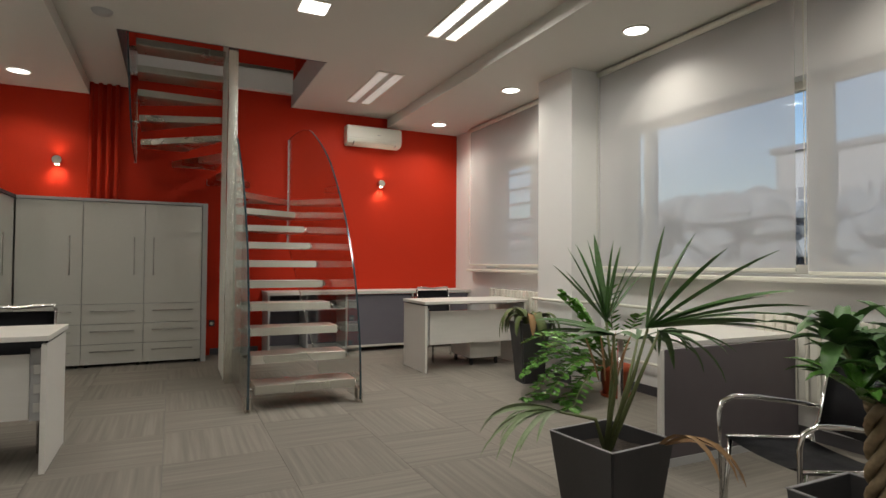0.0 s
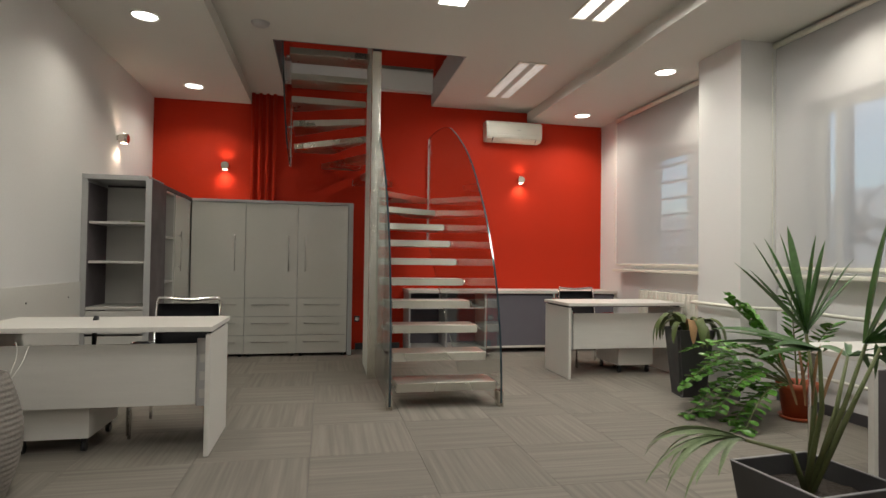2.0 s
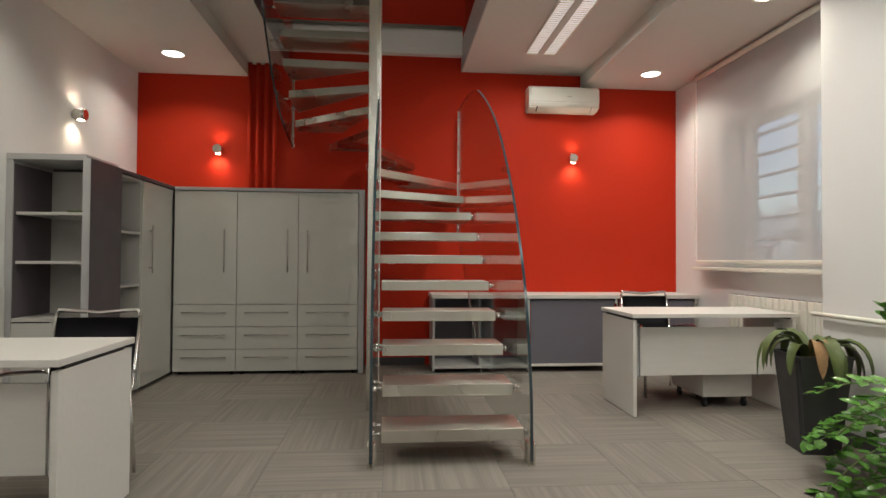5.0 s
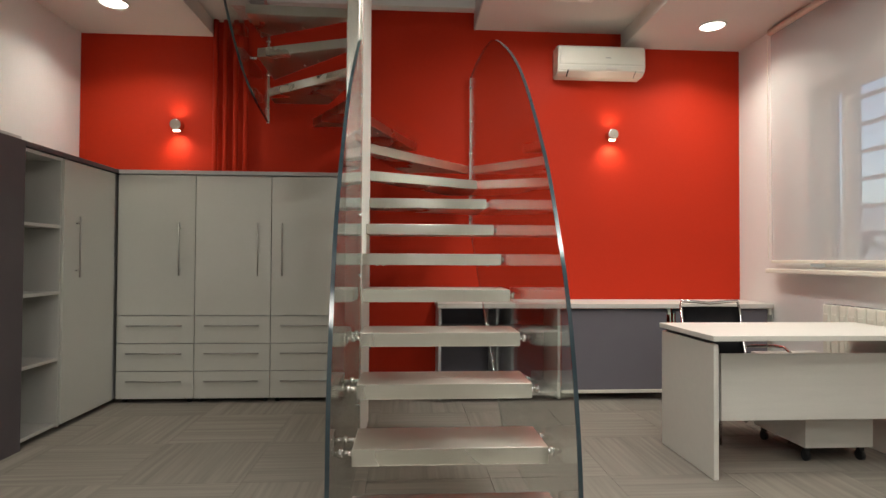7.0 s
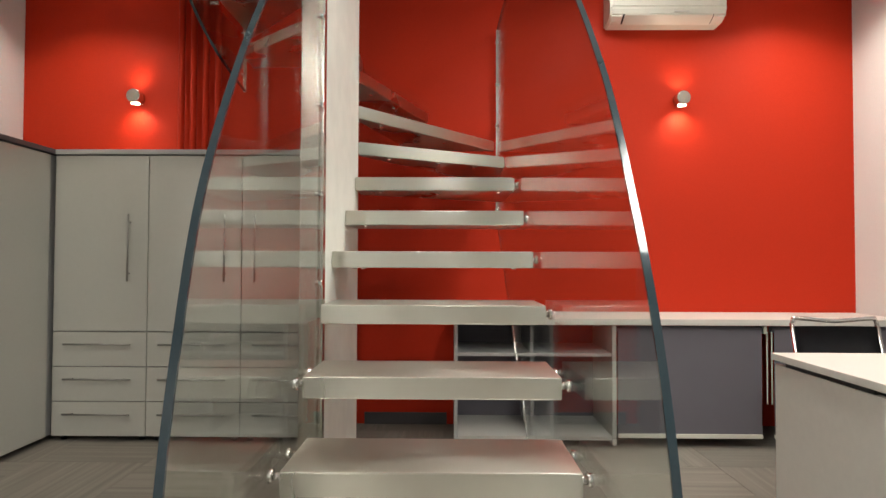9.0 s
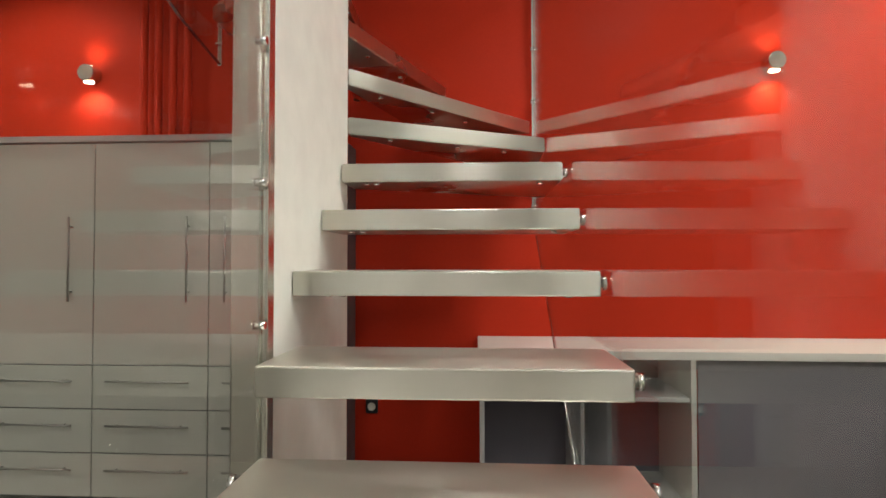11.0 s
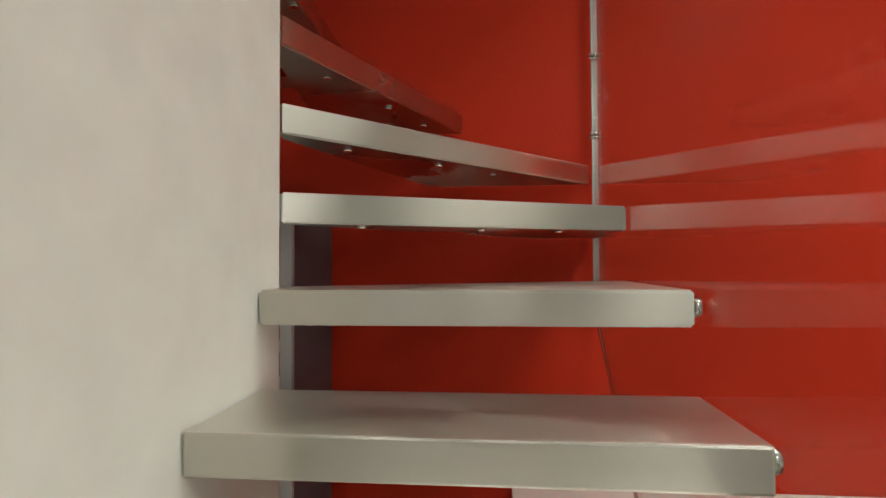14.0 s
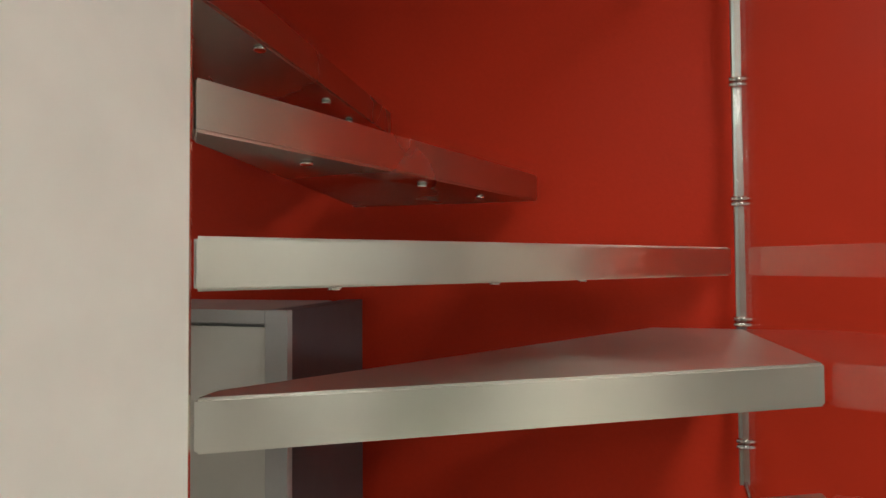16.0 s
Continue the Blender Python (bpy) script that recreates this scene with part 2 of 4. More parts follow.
def add_lathe(bm, cx, cy, profile, seg=32, sq=0.0):
    """Turns a profile of (radius, z) about the upright through (cx, cy)."""
    rings = []
    for r, z in profile:
        rings.append([bm.verts.new((cx + r * math.cos(2 * math.pi * k / seg), cy + r * math.sin(2 * math.pi * k / seg), z)) for k in range(seg)])
    for r0, r1 in zip(rings, rings[1:]):
        for k in range(seg):
            f = bm.faces.new((r0[k], r0[(k + 1) % seg], r1[(k + 1) % seg], r1[k]))
            f.smooth = True
    return bm


def lathe(cx, cy, profile, seg=32):
    return add_lathe(bmesh.new(), cx, cy, profile, seg)


def prism(points, axis, lo, hi, bevel=0.0):
    """Extrudes an outline. axis 'x': points are (y, z); 'z': points are (x, y); 'y': points are (x, z)."""
    bm = bmesh.new()
    put = {'x': lambda p, h: (h, p[0], p[1]), 'z': lambda p, h: (p[0], p[1], h), 'y': lambda p, h: (p[0], h, p[1])}[axis]
    a = [bm.verts.new(put(p, lo)) for p in points]
    b = [bm.verts.new(put(p, hi)) for p in points]
    n = len(points)
    bm.faces.new(a)
    bm.faces.new(b[::-1])
    for k in range(n):
        bm.faces.new((a[k], b[k], b[(k + 1) % n], a[(k + 1) % n]))
    bmesh.ops.recalc_face_normals(bm, faces=bm.faces)
    if bevel:
        bmesh.ops.bevel(bm, geom=list(bm.edges), offset=bevel, segments=2, affect='EDGES')
    return bm


def part(name, bm, material, parent=None, label=""):
    me = bpy.data.meshes.new(name)
    bmesh.ops.recalc_face_normals(bm, faces=bm.faces)
    bm.to_mesh(me)
    bm.free()
    me.materials.append(material)
    ob = new(name, me)
    if parent:
        ob.parent = parent
        ob.matrix_parent_inverse = parent.matrix_basis.inverted()
    if label:
        ob["label"] = label
    return ob


def thing(name, at, label, category, group="", turn=0):
    ob = new(name)
    ob.matrix_basis = pose(*at, 0, 0, turn)
    ob.empty_display_size = 0.1
    bpy.context.view_layer.update()
    return tagged(ob, label, category, group)


def struct(name, bm, material, label=""):
    return tagged(part(name, bm, material), label, "", "", "structure")


# ---- large structure ----
LW, WW, RW, BW = -1.97, 4.18, 7.65, -2.2
ZB, ZC, ZU = 3.225, 3.36, 3.69
HX0, HX1, HY0 = -0.36, 1.608, 5.675

struct("floor", box(LW - 0.2, WW + 0.25, BW - 0.2, RW + 0.2, -0.2, -0.006), DARK_BASE, "carpet-tiled office floor")
struct("wall_west", box(LW - 0.2, LW, BW, RW, 0, 6.3), WHITE_PAINT, "plain white painted wall")
struct("wall_north", box(LW - 0.2, WW + 0.25, RW, RW + 0.2, 0, 6.3), RED_PAINT, "bright red painted feature wall")
struct("wall_south", box(LW - 0.2, WW + 0.25, BW - 0.2, BW, 0, 6.3), WHITE_PAINT, "plain white painted wall")

# window wall with three openings
WINS = [(4.95, 6.69), (2.18, 4.0), (-0.1, 2.15)]
WZ0, WZ1 = 1.15, 2.575
bm = bmesh.new()
add_box(bm, WW, WW + 0.25, BW, RW, 0, WZ0)
add_box(bm, WW, WW + 0.25, BW, RW, WZ1, 6.3)
ys = [BW] + [v for w in sorted(WINS) for v in w] + [RW]
for k in range(0, len(ys), 2):
    add_box(bm, WW, WW + 0.25, ys[k], ys[k + 1], WZ0, WZ1)
struct("wall_east", bm, WHITE_PAINT, "white painted window wall")
# square column against the window wall
struct("column", box(3.80, WW - 0.002, 4.31, 4.89, 0, ZB), WHITE_PAINT, "white painted square column at the window wall")

# ceiling: raised middle with the stair opening, two lower bands
bm = bmesh.new()
add_box(bm, -0.79, HX0, BW, RW, ZC, ZU)
add_box(bm, HX0, HX1, BW, HY0, ZC, ZU)
add_box(bm, HX1, 3.01, BW, RW, ZC, ZU)
struct("ceiling", bm, CEIL_PAINT, "off-white plaster ceiling with a stair opening")
struct("ceiling_band_west", box(LW, -0.79, BW, RW, ZB, ZU), CEIL_PAINT, "lowered off-white ceiling band")
struct("ceiling_band_east", box(3.01, WW, BW, RW, ZB, ZU), CEIL_PAINT, "lowered off-white ceiling band")
struct("upper_ceiling", box(LW, WW, BW, RW, 6.1, 6.3), CEIL_PAINT, "white ceiling of the upper room")
struct("upper_wall_beam", box(-0.30, 1.60, RW - 0.10, RW - 0.002, 3.52, 3.80), WHITE_PAINT, "white beam along the red wall above")
struct("beam_cap", box(-0.30, 1.60, RW - 0.12, RW - 0.002, 3.804, 3.84), STEEL, "thin metal strip on the beam")

# lining of the stair opening; the east board's grey also holds painted shade
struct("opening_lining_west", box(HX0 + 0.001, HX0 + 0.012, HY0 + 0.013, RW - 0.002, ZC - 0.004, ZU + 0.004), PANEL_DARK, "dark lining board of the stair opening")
struct("opening_lining_east", box(HX1 - 0.012, HX1 - 0.001, HY0 + 0.013, RW - 0.002, ZC - 0.004, ZU + 0.004), CARCASS, "lining board of the stair opening, its grey part own tone, part painted shade")
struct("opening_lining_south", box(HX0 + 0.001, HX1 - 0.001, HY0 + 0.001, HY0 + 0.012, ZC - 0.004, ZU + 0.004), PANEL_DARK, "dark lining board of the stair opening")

# skirting
struct("baseboard_east", box(WW - 0.014, WW - 0.001, BW, 4.30, 0, 0.085), DARK_BASE, "dark grey baseboard")
struct("baseboard_north", box(0.6, 1.2, RW - 0.014, RW - 0.001, 0, 0.085), DARK_BASE, "dark grey baseboard")
struct("baseboard_column", box(3.786, 3.799, 4.31, 4.89, 0, 0.085), DARK_BASE, "dark grey baseboard")
struct("baseboard_west", box(LW + 0.001, LW + 0.014, BW, 5.5, 0, 0.085), DARK_BASE, "dark grey baseboard")

# outdoors
struct("ground", box(WW + 0.25, 900, -700, 700, -3.2, -3.0), GROUND_M, "outdoor ground")


# Blocks carry haze as colour; roof and windows use a muted grey.
def far_building(x0, x1, y0, y1, z1):
    b = thing("far_building", (x0, y0, -3.0), "distant apartment block, haze painted into its pale grey", "building", "far buildings")
    part("wall", box(x0, x1, y0, y1, -3.0, z1), HAZED_BUILDING, b)
    part("roof", box(x0 - 0.5, x1 + 0.5, y0 - 0.5, y1 + 0.5, z1 + 0.004, z1 + 0.8), GRILLE, b)
    for k in range(int((z1 + 1) // 3)):
        for j in range(5):
            yy = y0 + (j + 0.5) * (y1 - y0) / 5
            part("window", box(x0 - 0.05, x0 - 0.005, yy - 0.35, yy + 0.35, -2 + 3 * k, -0.4 + 3 * k), GRILLE, b)


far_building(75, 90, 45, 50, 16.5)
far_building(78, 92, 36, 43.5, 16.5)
# Tree line: the pale leaf colour carries the haze.
bm = bmesh.new()
for k in range(1500):
    y = -45 + 140 * random.random()
    top = 6.3 + 2.2 * abs(noise.noise(Vector((y * 0.13, 3.0, 0)))) + 1.5 * noise.noise(Vector((y * 0.5, 7.0, 0)))
    c = Vector((45 + random.random() * 10, y, -3 + (3 + top) * random.random() ** 0.6))
    r = bmesh.ops.create_icosphere(bm, subdivisions=1, radius=0.7 + 1.0 * random.random())
    for v in r["verts"]:
        v.co = v.co * (0.7 + 0.6 * random.random()) + c
tagged(part("far_trees", bm, HAZED_FOLIAGE), "far line of trees, haze painted into their colour", "trees", "", "stuff")


# ---- windows, blinds, sills ----
def window_unit(n, y0, y1, bars):
    w = tagged(new("window_%d" % n), "white framed office window", "window", "", "structure")
    w.matrix_basis = pose(WW + 0.15, (y0 + y1) / 2, WZ0)
    bpy.context.view_layer.update()
    bm = bmesh.new()
    x0, x1, e = WW + 0.12, WW + 0.18, 0.001
    add_box(bm, x0, x1, y0 + e, y0 + 0.07, WZ0 + e, WZ1 - e, 0.006)
    add_box(bm, x0, x1, y1 - 0.07, y1 - e, WZ0 + e, WZ1 - e, 0.006)
    add_box(bm, x0, x1, y0 + 0.07, y1 - 0.07, WZ0 + e, WZ0 + 0.07, 0.006)
    add_box(bm, x0, x1, y0 + 0.07, y1 - 0.07, WZ1 - 0.07, WZ1 - e, 0.006)
    part("window_frame", bm, PLASTIC_W, w)
    p = part("pane", box(x0 + 0.025, x0 + 0.032, y0 + 0.07, y1 - 0.07, WZ0 + 0.07, WZ1 - 0.07), PANE, w)
    p.visible_shadow = False
    if bars:
        for k in range(6):
            z = WZ0 + 0.24 + k * 0.21
            part("grille_bar", box(WW + 0.26, WW + 0.285, bars[0], bars[1], z, z + 0.028), GRILLE, w)
        for y in bars:
            part("grille_post", box(WW + 0.255, WW + 0.29, y - 0.012, y + 0.012, WZ0 + 0.05, WZ1 - 0.05), GRILLE, w)


window_unit(1, *WINS[0], (4.98, 6.63))
for y0, y1 in ((5.63, 5.78), (6.39, 6.50)):
    part("mullion", box(WW + 0.115, WW + 0.185, y0, y1, WZ0 + 0.07, WZ1 - 0.07, 0.004), PLASTIC_W, bpy.data.objects["window_1"])
window_unit(2, *WINS[1], (3.82, 3.93))
part("mullion", box(WW + 0.115, WW + 0.185, 3.77, 3.825, WZ0 + 0.07, WZ1 - 0.07, 0.004), PLASTIC_W, bpy.data.objects["window_2"])
window_unit(3, *WINS[2], None)


def roller_blind(y0, y1, z0, label):
    b = thing("roller_blind", (WW - 0.06, (y0 + y1) / 2, z0), label, "blind", "window roller blinds")
    part("cloth", box(WW - 0.052, WW - 0.0505, y0, y1, z0, ZB - 0.05), CLOTH, b)
    part("bottom_bar", box(WW - 0.062, WW - 0.042, y0, y1, z0 - 0.022, z0 + 0.004, 0.004), PLASTIC_W, b, "white bottom bar")
    part("roller", tube([(WW - 0.05, y0 - 0.01, ZB - 0.04), (WW - 0.05, y1 + 0.01, ZB - 0.04)], 0.03, 14), PLASTIC_W, b)
    part("bead_chain", tube([(WW - 0.075, y1 + 0.012, 1.22 + k * 0.016) for k in range(120)], [0.0045 if k % 2 else 0.002 for k in range(120)], 6), PLASTIC_W, b)


roller_blind(4.93, 7.09, 1.20, "white translucent screen roller blind, lowered")
roller_blind(2.228, 4.27, 1.19, "white translucent screen roller blind, lowered")
roller_blind(-0.3, 2.138, 1.17, "white translucent screen roller blind, lowered")


def sill(y0, y1):
    tagged(part("window_sill", box(WW - 0.14, WW - 0.001, y0, y1, 1.095, 1.13, 0.008), PLASTIC_W), "white window sill board", "sill", "", "structure")


sill(4.90, 7.05)
sill(-0.4, 4.2)


def radiator(y0, y1, zt, zb):
    b = thing("radiator", (WW - 0.1, (y0 + y1) / 2, zb), "white ribbed aluminium radiator under the window", "radiator", "radiators")
    n = int((y1 - y0) / 0.08)
    for k in range(n):
        y = y0 + k * 0.08
        bm = box(WW - 0.13, WW - 0.05, y + 0.006, y + 0.074, zb, zt, 0.012)
        add_box(bm, WW - 0.136, WW - 0.128, y + 0.018, y + 0.062, zb + 0.05, zt - 0.07, 0.003)
        part("rib", bm, PLASTIC_W, b)
        part("top_slot", box(WW - 0.12, WW - 0.065, y + 0.022, y + 0.058, zt - 0.001, zt + 0.003), PANEL_DARK, b)


radiator(5.20, 6.40, 0.88, 0.28)
radiator(0.9, 2.55, 0.86, 0.26)


def pipe(pts, r, label):
    tagged(part("heating_pipe", tube(pts, r, 10), PLASTIC_W), label, "pipe", "heating pipes")


pipe([(WW - 0.09, 5.2, 0.82), (3.76, 4.93, 0.83), (3.76, 4.27, 0.83), (WW - 0.09, 4.2, 0.82), (WW - 0.09, 2.55, 0.80)], 0.016, "white heating pipe along the wall and column")
pipe([(WW - 0.06, 4.28, 0.30), (WW - 0.06, 2.55, 0.30)], 0.014, "white heating pipe low on the window wall")


# ---- ceiling lamps ----
def downlight(x, y):
    b = thing("downlight", (x, y, ZB), "round recessed white ceiling downlight, lit", "ceiling light", "round downlights")
    part("rim", lathe(x, y, [(0.115, ZB - 0.001), (0.118, ZB - 0.012), (0.105, ZB - 0.014), (0.097, ZB - 0.004)], 36), PLASTIC_W, b)
    part("diffuser", lathe(x, y, [(0.0005, ZB - 0.006), (0.098, ZB - 0.006)], 36), LAMP_GLOW, b)


for x, y in DOWN:
    downlight(x, y)


def tube_light(x, y, shine):
    b = thing("ceiling_light", (x, y, ZC), "recessed twin-tube ceiling light with louvres, lit; the south three are added fill", "ceiling light", "louvre lights")
    part("frame", add_box(add_box(add_box(box(x - 0.165, x - 0.15, y - 0.66, y + 0.66, ZC - 0.012, ZC - 0.001), x + 0.15, x + 0.165, y - 0.66, y + 0.66, ZC - 0.012, ZC - 0.001), x - 0.15, x + 0.15, y - 0.66, y - 0.64, ZC - 0.012, ZC - 0.001), x - 0.15, x + 0.15, y + 0.64, y + 0.66, ZC - 0.012, ZC - 0.001), PLASTIC_W, b)
    part("centre_spine", box(x - 0.035, x + 0.035, y - 0.64, y + 0.64, ZC - 0.012, ZC - 0.001), CEIL_PAINT, b)
    for s in (-1, 1):
        part("diffuser", box(x + s * 0.0925 - 0.057, x + s * 0.0925 + 0.057, y - 0.64, y + 0.64, ZC - 0.006, ZC - 0.002), shine, b)
        bm = bmesh.new()
        for k in range(31):
            yy = y - 0.62 + k * 0.0413
            add_box(bm, x + s * 0.0925 - 0.057, x + s * 0.0925 + 0.057, yy - 0.002, yy + 0.002, ZC - 0.016, ZC - 0.007)
        part("louvre", bm, PLASTIC_W, b)


# The last three louvre lights are unseen and added to brighten the room.
for k, (x, y) in enumerate(TUBES_AND_FILL):
    tube_light(x, y, TUBE_DIM if k == 0 else TUBE_GLOW)
b = thing("square_light", (1.18, 4.39, ZC), "small square ceiling light, lit", "ceiling light")
part("housing", box(1.06, 1.30, 4.27, 4.51, ZC - 0.014, ZC - 0.001, 0.004), PLASTIC_W, b)
part("diffuser", box(1.07, 1.29, 4.28, 4.50, ZC - 0.02, ZC - 0.015), LAMP_GLOW, b)
b = thing("smoke_detector", (-0.435, 5.3, ZC), "small round beige smoke detector", "detector")
part("base", lathe(-0.435, 5.3, [(0.0005, ZC - 0.035), (0.05, ZC - 0.033), (0.075, ZC - 0.02), (0.085, ZC - 0.001)], 28), CARCASS, b)


def wall_lamp(x, y, z, nx, ny):
    """Short brushed cylinder on a wall, open above and below."""
    b = thing("wall_lamp", (x, y, z), "small brushed steel wall lamp, lit", "wall lamp", "wall lamps")
    q = Vector((x, y, z))
    n = Vector((nx, ny, 0))
    part("bracket", tube([q + 0.002 * n, q + 0.02 * n], 0.03, 18), CHROME, b)
    part("body", tube([q + 0.02 * n, q + 0.024 * n, q + 0.105 * n, q + 0.11 * n], [0.045, 0.05, 0.05, 0.046], 28), STEEL, b)
    c = q + 0.07 * n
    for s in (1, -1):
        part("bulb", tube([c + Vector((0, 0, s * 0.046)), c + Vector((0, 0, s * (0.053 if s < 0 else 0.0505)))], 0.028 if s < 0 else 0.016, 16), WARM_GLOW, b)
        lamp("wall_lamp_light", 'SPOT', pose(c.x, c.y, c.z + s * 0.056, 180 if s > 0 else 0), 8.0 if s < 0 else 2.5, color=(1, 0.80, 0.58), size=0.02, cone=150)


wall_lamp(2.90, RW, 2.375, 0, -1)
wall_lamp(-1.09, RW, 2.388, 0, -1)
wall_lamp(LW, 6.40, 2.44, 1, 0)


# ---- air conditioner, pipes, socket ----
def air_conditioner():
    x0, x1 = 2.35, 3.17
    b = thing("air_conditioner", ((x0 + x1) / 2, RW, 2.9), "cream split air conditioner high on the red wall", "air conditioner")
    prof = [(RW - 0.002, 2.90), (RW - 0.12, 2.90), (RW - 0.185, 2.935), (RW - 0.20, 2.99), (RW - 0.195, 3.15), (RW - 0.16, 3.18), (RW - 0.002, 3.18)]
    part("body", prism(prof, 'x', x0, x1, 0.012), PLASTIC_W, b)
    part("air_slot", prism([(RW - 0.125, 2.8975), (RW - 0.189, 2.932), (RW - 0.192, 2.94), (RW - 0.128, 2.905)], 'x', x0 + 0.09, x1 - 0.09), PLASTIC_B, b)
    part("flap", prism([(RW - 0.13, 2.89), (RW - 0.2, 2.93), (RW - 0.203, 2.937), (RW - 0.132, 2.897)], 'x', x0 + 0.10, x1 - 0.10), PLASTIC_W, b)
    part("front_panel", box(x0 + 0.02, x1 - 0.02, RW - 0.205, RW - 0.196, 2.995, 3.145, 0.004), PLASTIC_W, b)
    part("badge", box(2.79, 2.84, RW - 0.2075, RW - 0.205, 3.05, 3.058), HANDLE, b)
    part("indicator", box(2.80, 2.90, RW - 0.204, RW - 0.198, 2.955, 2.962), LAMINATE, b)


air_conditioner()
for x in (-0.76, -0.67, -0.58, -0.49):
    tagged(part("riser_pipe", tube([(x, RW - 0.05, 1.0), (x, RW - 0.05, ZC - 0.003)], 0.023, 14), RED_PAINT), "red painted riser pipe on the red wall", "pipe", "red riser pipes")
b = thing("socket", (0.62, RW, 0.4), "small black wall socket by the cabinets", "socket")
part("plate", box(0.585, 0.655, RW - 0.014, RW - 0.001, 0.37, 0.45, 0.003), PLASTIC_B, b)
part("insert", lathe(0, 0, [(0.0005, 0), (0.02, 0), (0.024, 0.004)], 16), PLASTIC_W, b).matrix_world = pose(0.62, RW - 0.0145, 0.41, 90)


# ---- the staircase ----
RISE, TH = 0.2048, 0.071
FX0, FX1, FY0, FY1 = 0.632, 0.705, 5.73, 6.63
PX, PY = 0.668, 6.66
BX0, BX1, BY1 = -0.225, 1.564, 7.58

stair = thing("staircase", (0.9, 5.9, 0.0), "brushed steel winding staircase with glass balustrades", "staircase")
part("fin", box(FX0 + 0.003, FX1, FY0 + 0.06, FY1 - 0.004, 0.0, 4.6), PLASTER, stair, "pale plastered fin between the flights")
part("fin_edge", box(FX0 + 0.004, FX1 + 0.001, FY1 - 0.004, FY1, 0.0, 4.6), STEEL, stair)
part("post", box(FX0 - 0.008, FX1 - 0.004, FY0 - 0.02, FY0 + 0.06, 0.0, 4.6, 0.006), STEEL, stair, "rectangular brushed steel post")
part("post_flange", box(FX1 - 0.004, FX1 + 0.012, FY0 - 0.012, FY0 + 0.03, 0.0, 4.6, 0.003), STEEL, stair)

front = [4.49, 4.745, 5.025, 5.28, 5.57, 5.93, 6.235, 6.51]
XL = [0.766, 0.766, 0.758, 0.752, 0.742, FX1 + 0.003, FX1 + 0.003, FX1 + 0.003]
XR = [1.600, 1.586, 1.579, 1.573, 1.573, 1.580, 1.578, 1.564]


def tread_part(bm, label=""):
    """A tread: satin steel, its upper face a paler, rougher copy holding the light."""
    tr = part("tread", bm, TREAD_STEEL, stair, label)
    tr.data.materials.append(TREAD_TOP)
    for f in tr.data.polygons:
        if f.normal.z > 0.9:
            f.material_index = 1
    return tr


def bolt_row(parent, spots):
    for x, y, z in spots:
        part("bolt", tube([(x, y, z), (x, y, z - 0.006)], 0.011, 10), CHROME, parent)


def standoff(parent, x0, x1, y, z):
    part("standoff", tube([(x0, y, z), (x1, y, z)], 0.012, 12), CHROME, parent)
    part("standoff_cap", tube([(x1, y, z), (x1 + (0.012 if x1 > x0 else -0.012), y, z)], 0.02, 14), CHROME, parent)


for k in range(8):
    y, z = front[k], RISE * (k + 1)
    xl, xr = XL[k], XR[k]
    y1 = y + 0.30
    if k == 7:
        outline = [(xl, y), (xr, y), (xr, 7.10), (xl, 6.72)]
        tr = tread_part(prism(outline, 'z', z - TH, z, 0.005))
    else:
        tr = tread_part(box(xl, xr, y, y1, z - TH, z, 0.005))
    bolt_row(tr, [(xl + 0.09, y + 0.06, z - TH), (xl + 0.13, y + 0.06, z - TH), (xr - 0.08, y + 0.06, z - TH)])
    for yy in (y + 0.05, y + 0.24):
        xe = 1.625 - 0.0215 * (yy - 4.42)
        standoff(tr, xr, max(xe - 0.010, xr + 0.012), yy, z - TH / 2)
    if k < 4:
        standoff(tr, xl, 0.724, y + 0.06, z - TH / 2)
        standoff(tr, xl, 0.724, y + 0.24, z - TH / 2)


def ray_to_box(a):
    """Where a ray from the pivot at angle a (degrees) leaves the stairwell's plan."""
    dx, dy = math.cos(radians(a)), math.sin(radians(a))
    ts = [((BX1 if dx > 0 else BX0) - PX) / dx if abs(dx) > 1e-6 else 1e9, (BY1 - PY) / dy if dy > 1e-6 else 1e9]
    t = min(v for v in ts if v > 0)
    return (PX + t * dx, PY + t * dy)


corners = [(math.degrees(math.atan2(BY1 - PY, BX1 - PX)), (BX1, BY1)), (math.degrees(math.atan2(BY1 - PY, BX0 - PX)), (BX0, BY1))]
ANG = [25, 46.5, 67.0, 92, 114, 135, 154, 175]
for k in range(7):
    a0, a1 = ANG[k], ANG[k + 1] + 7
    z = RISE * (k + 9) + 0.012
    inner0 = (FX1, FY1 + 0.004) if a0 < 90 else (PX + 0.037 * math.cos(radians(a0)), PY + 0.02 * math.sin(radians(a0)))
    inner1 = (PX + 0.06 * math.cos(radians(a1)), PY + 0.03 * math.sin(radians(a1)))
    pts = [inner0, ray_to_box(a0)] + [c for a, c in corners if a0 + 1 < a < a1 - 1] + [ray_to_box(a1), inner1]
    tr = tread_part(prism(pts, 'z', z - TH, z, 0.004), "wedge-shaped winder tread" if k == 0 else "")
    am = radians(a0 + 4)
    bolt_row(tr, [(PX + r * math.cos(am), PY + r * math.sin(am), z - TH) for r in (0.22, 0.55, 0.80 if k in (0, 1, 2) else 0.72)])
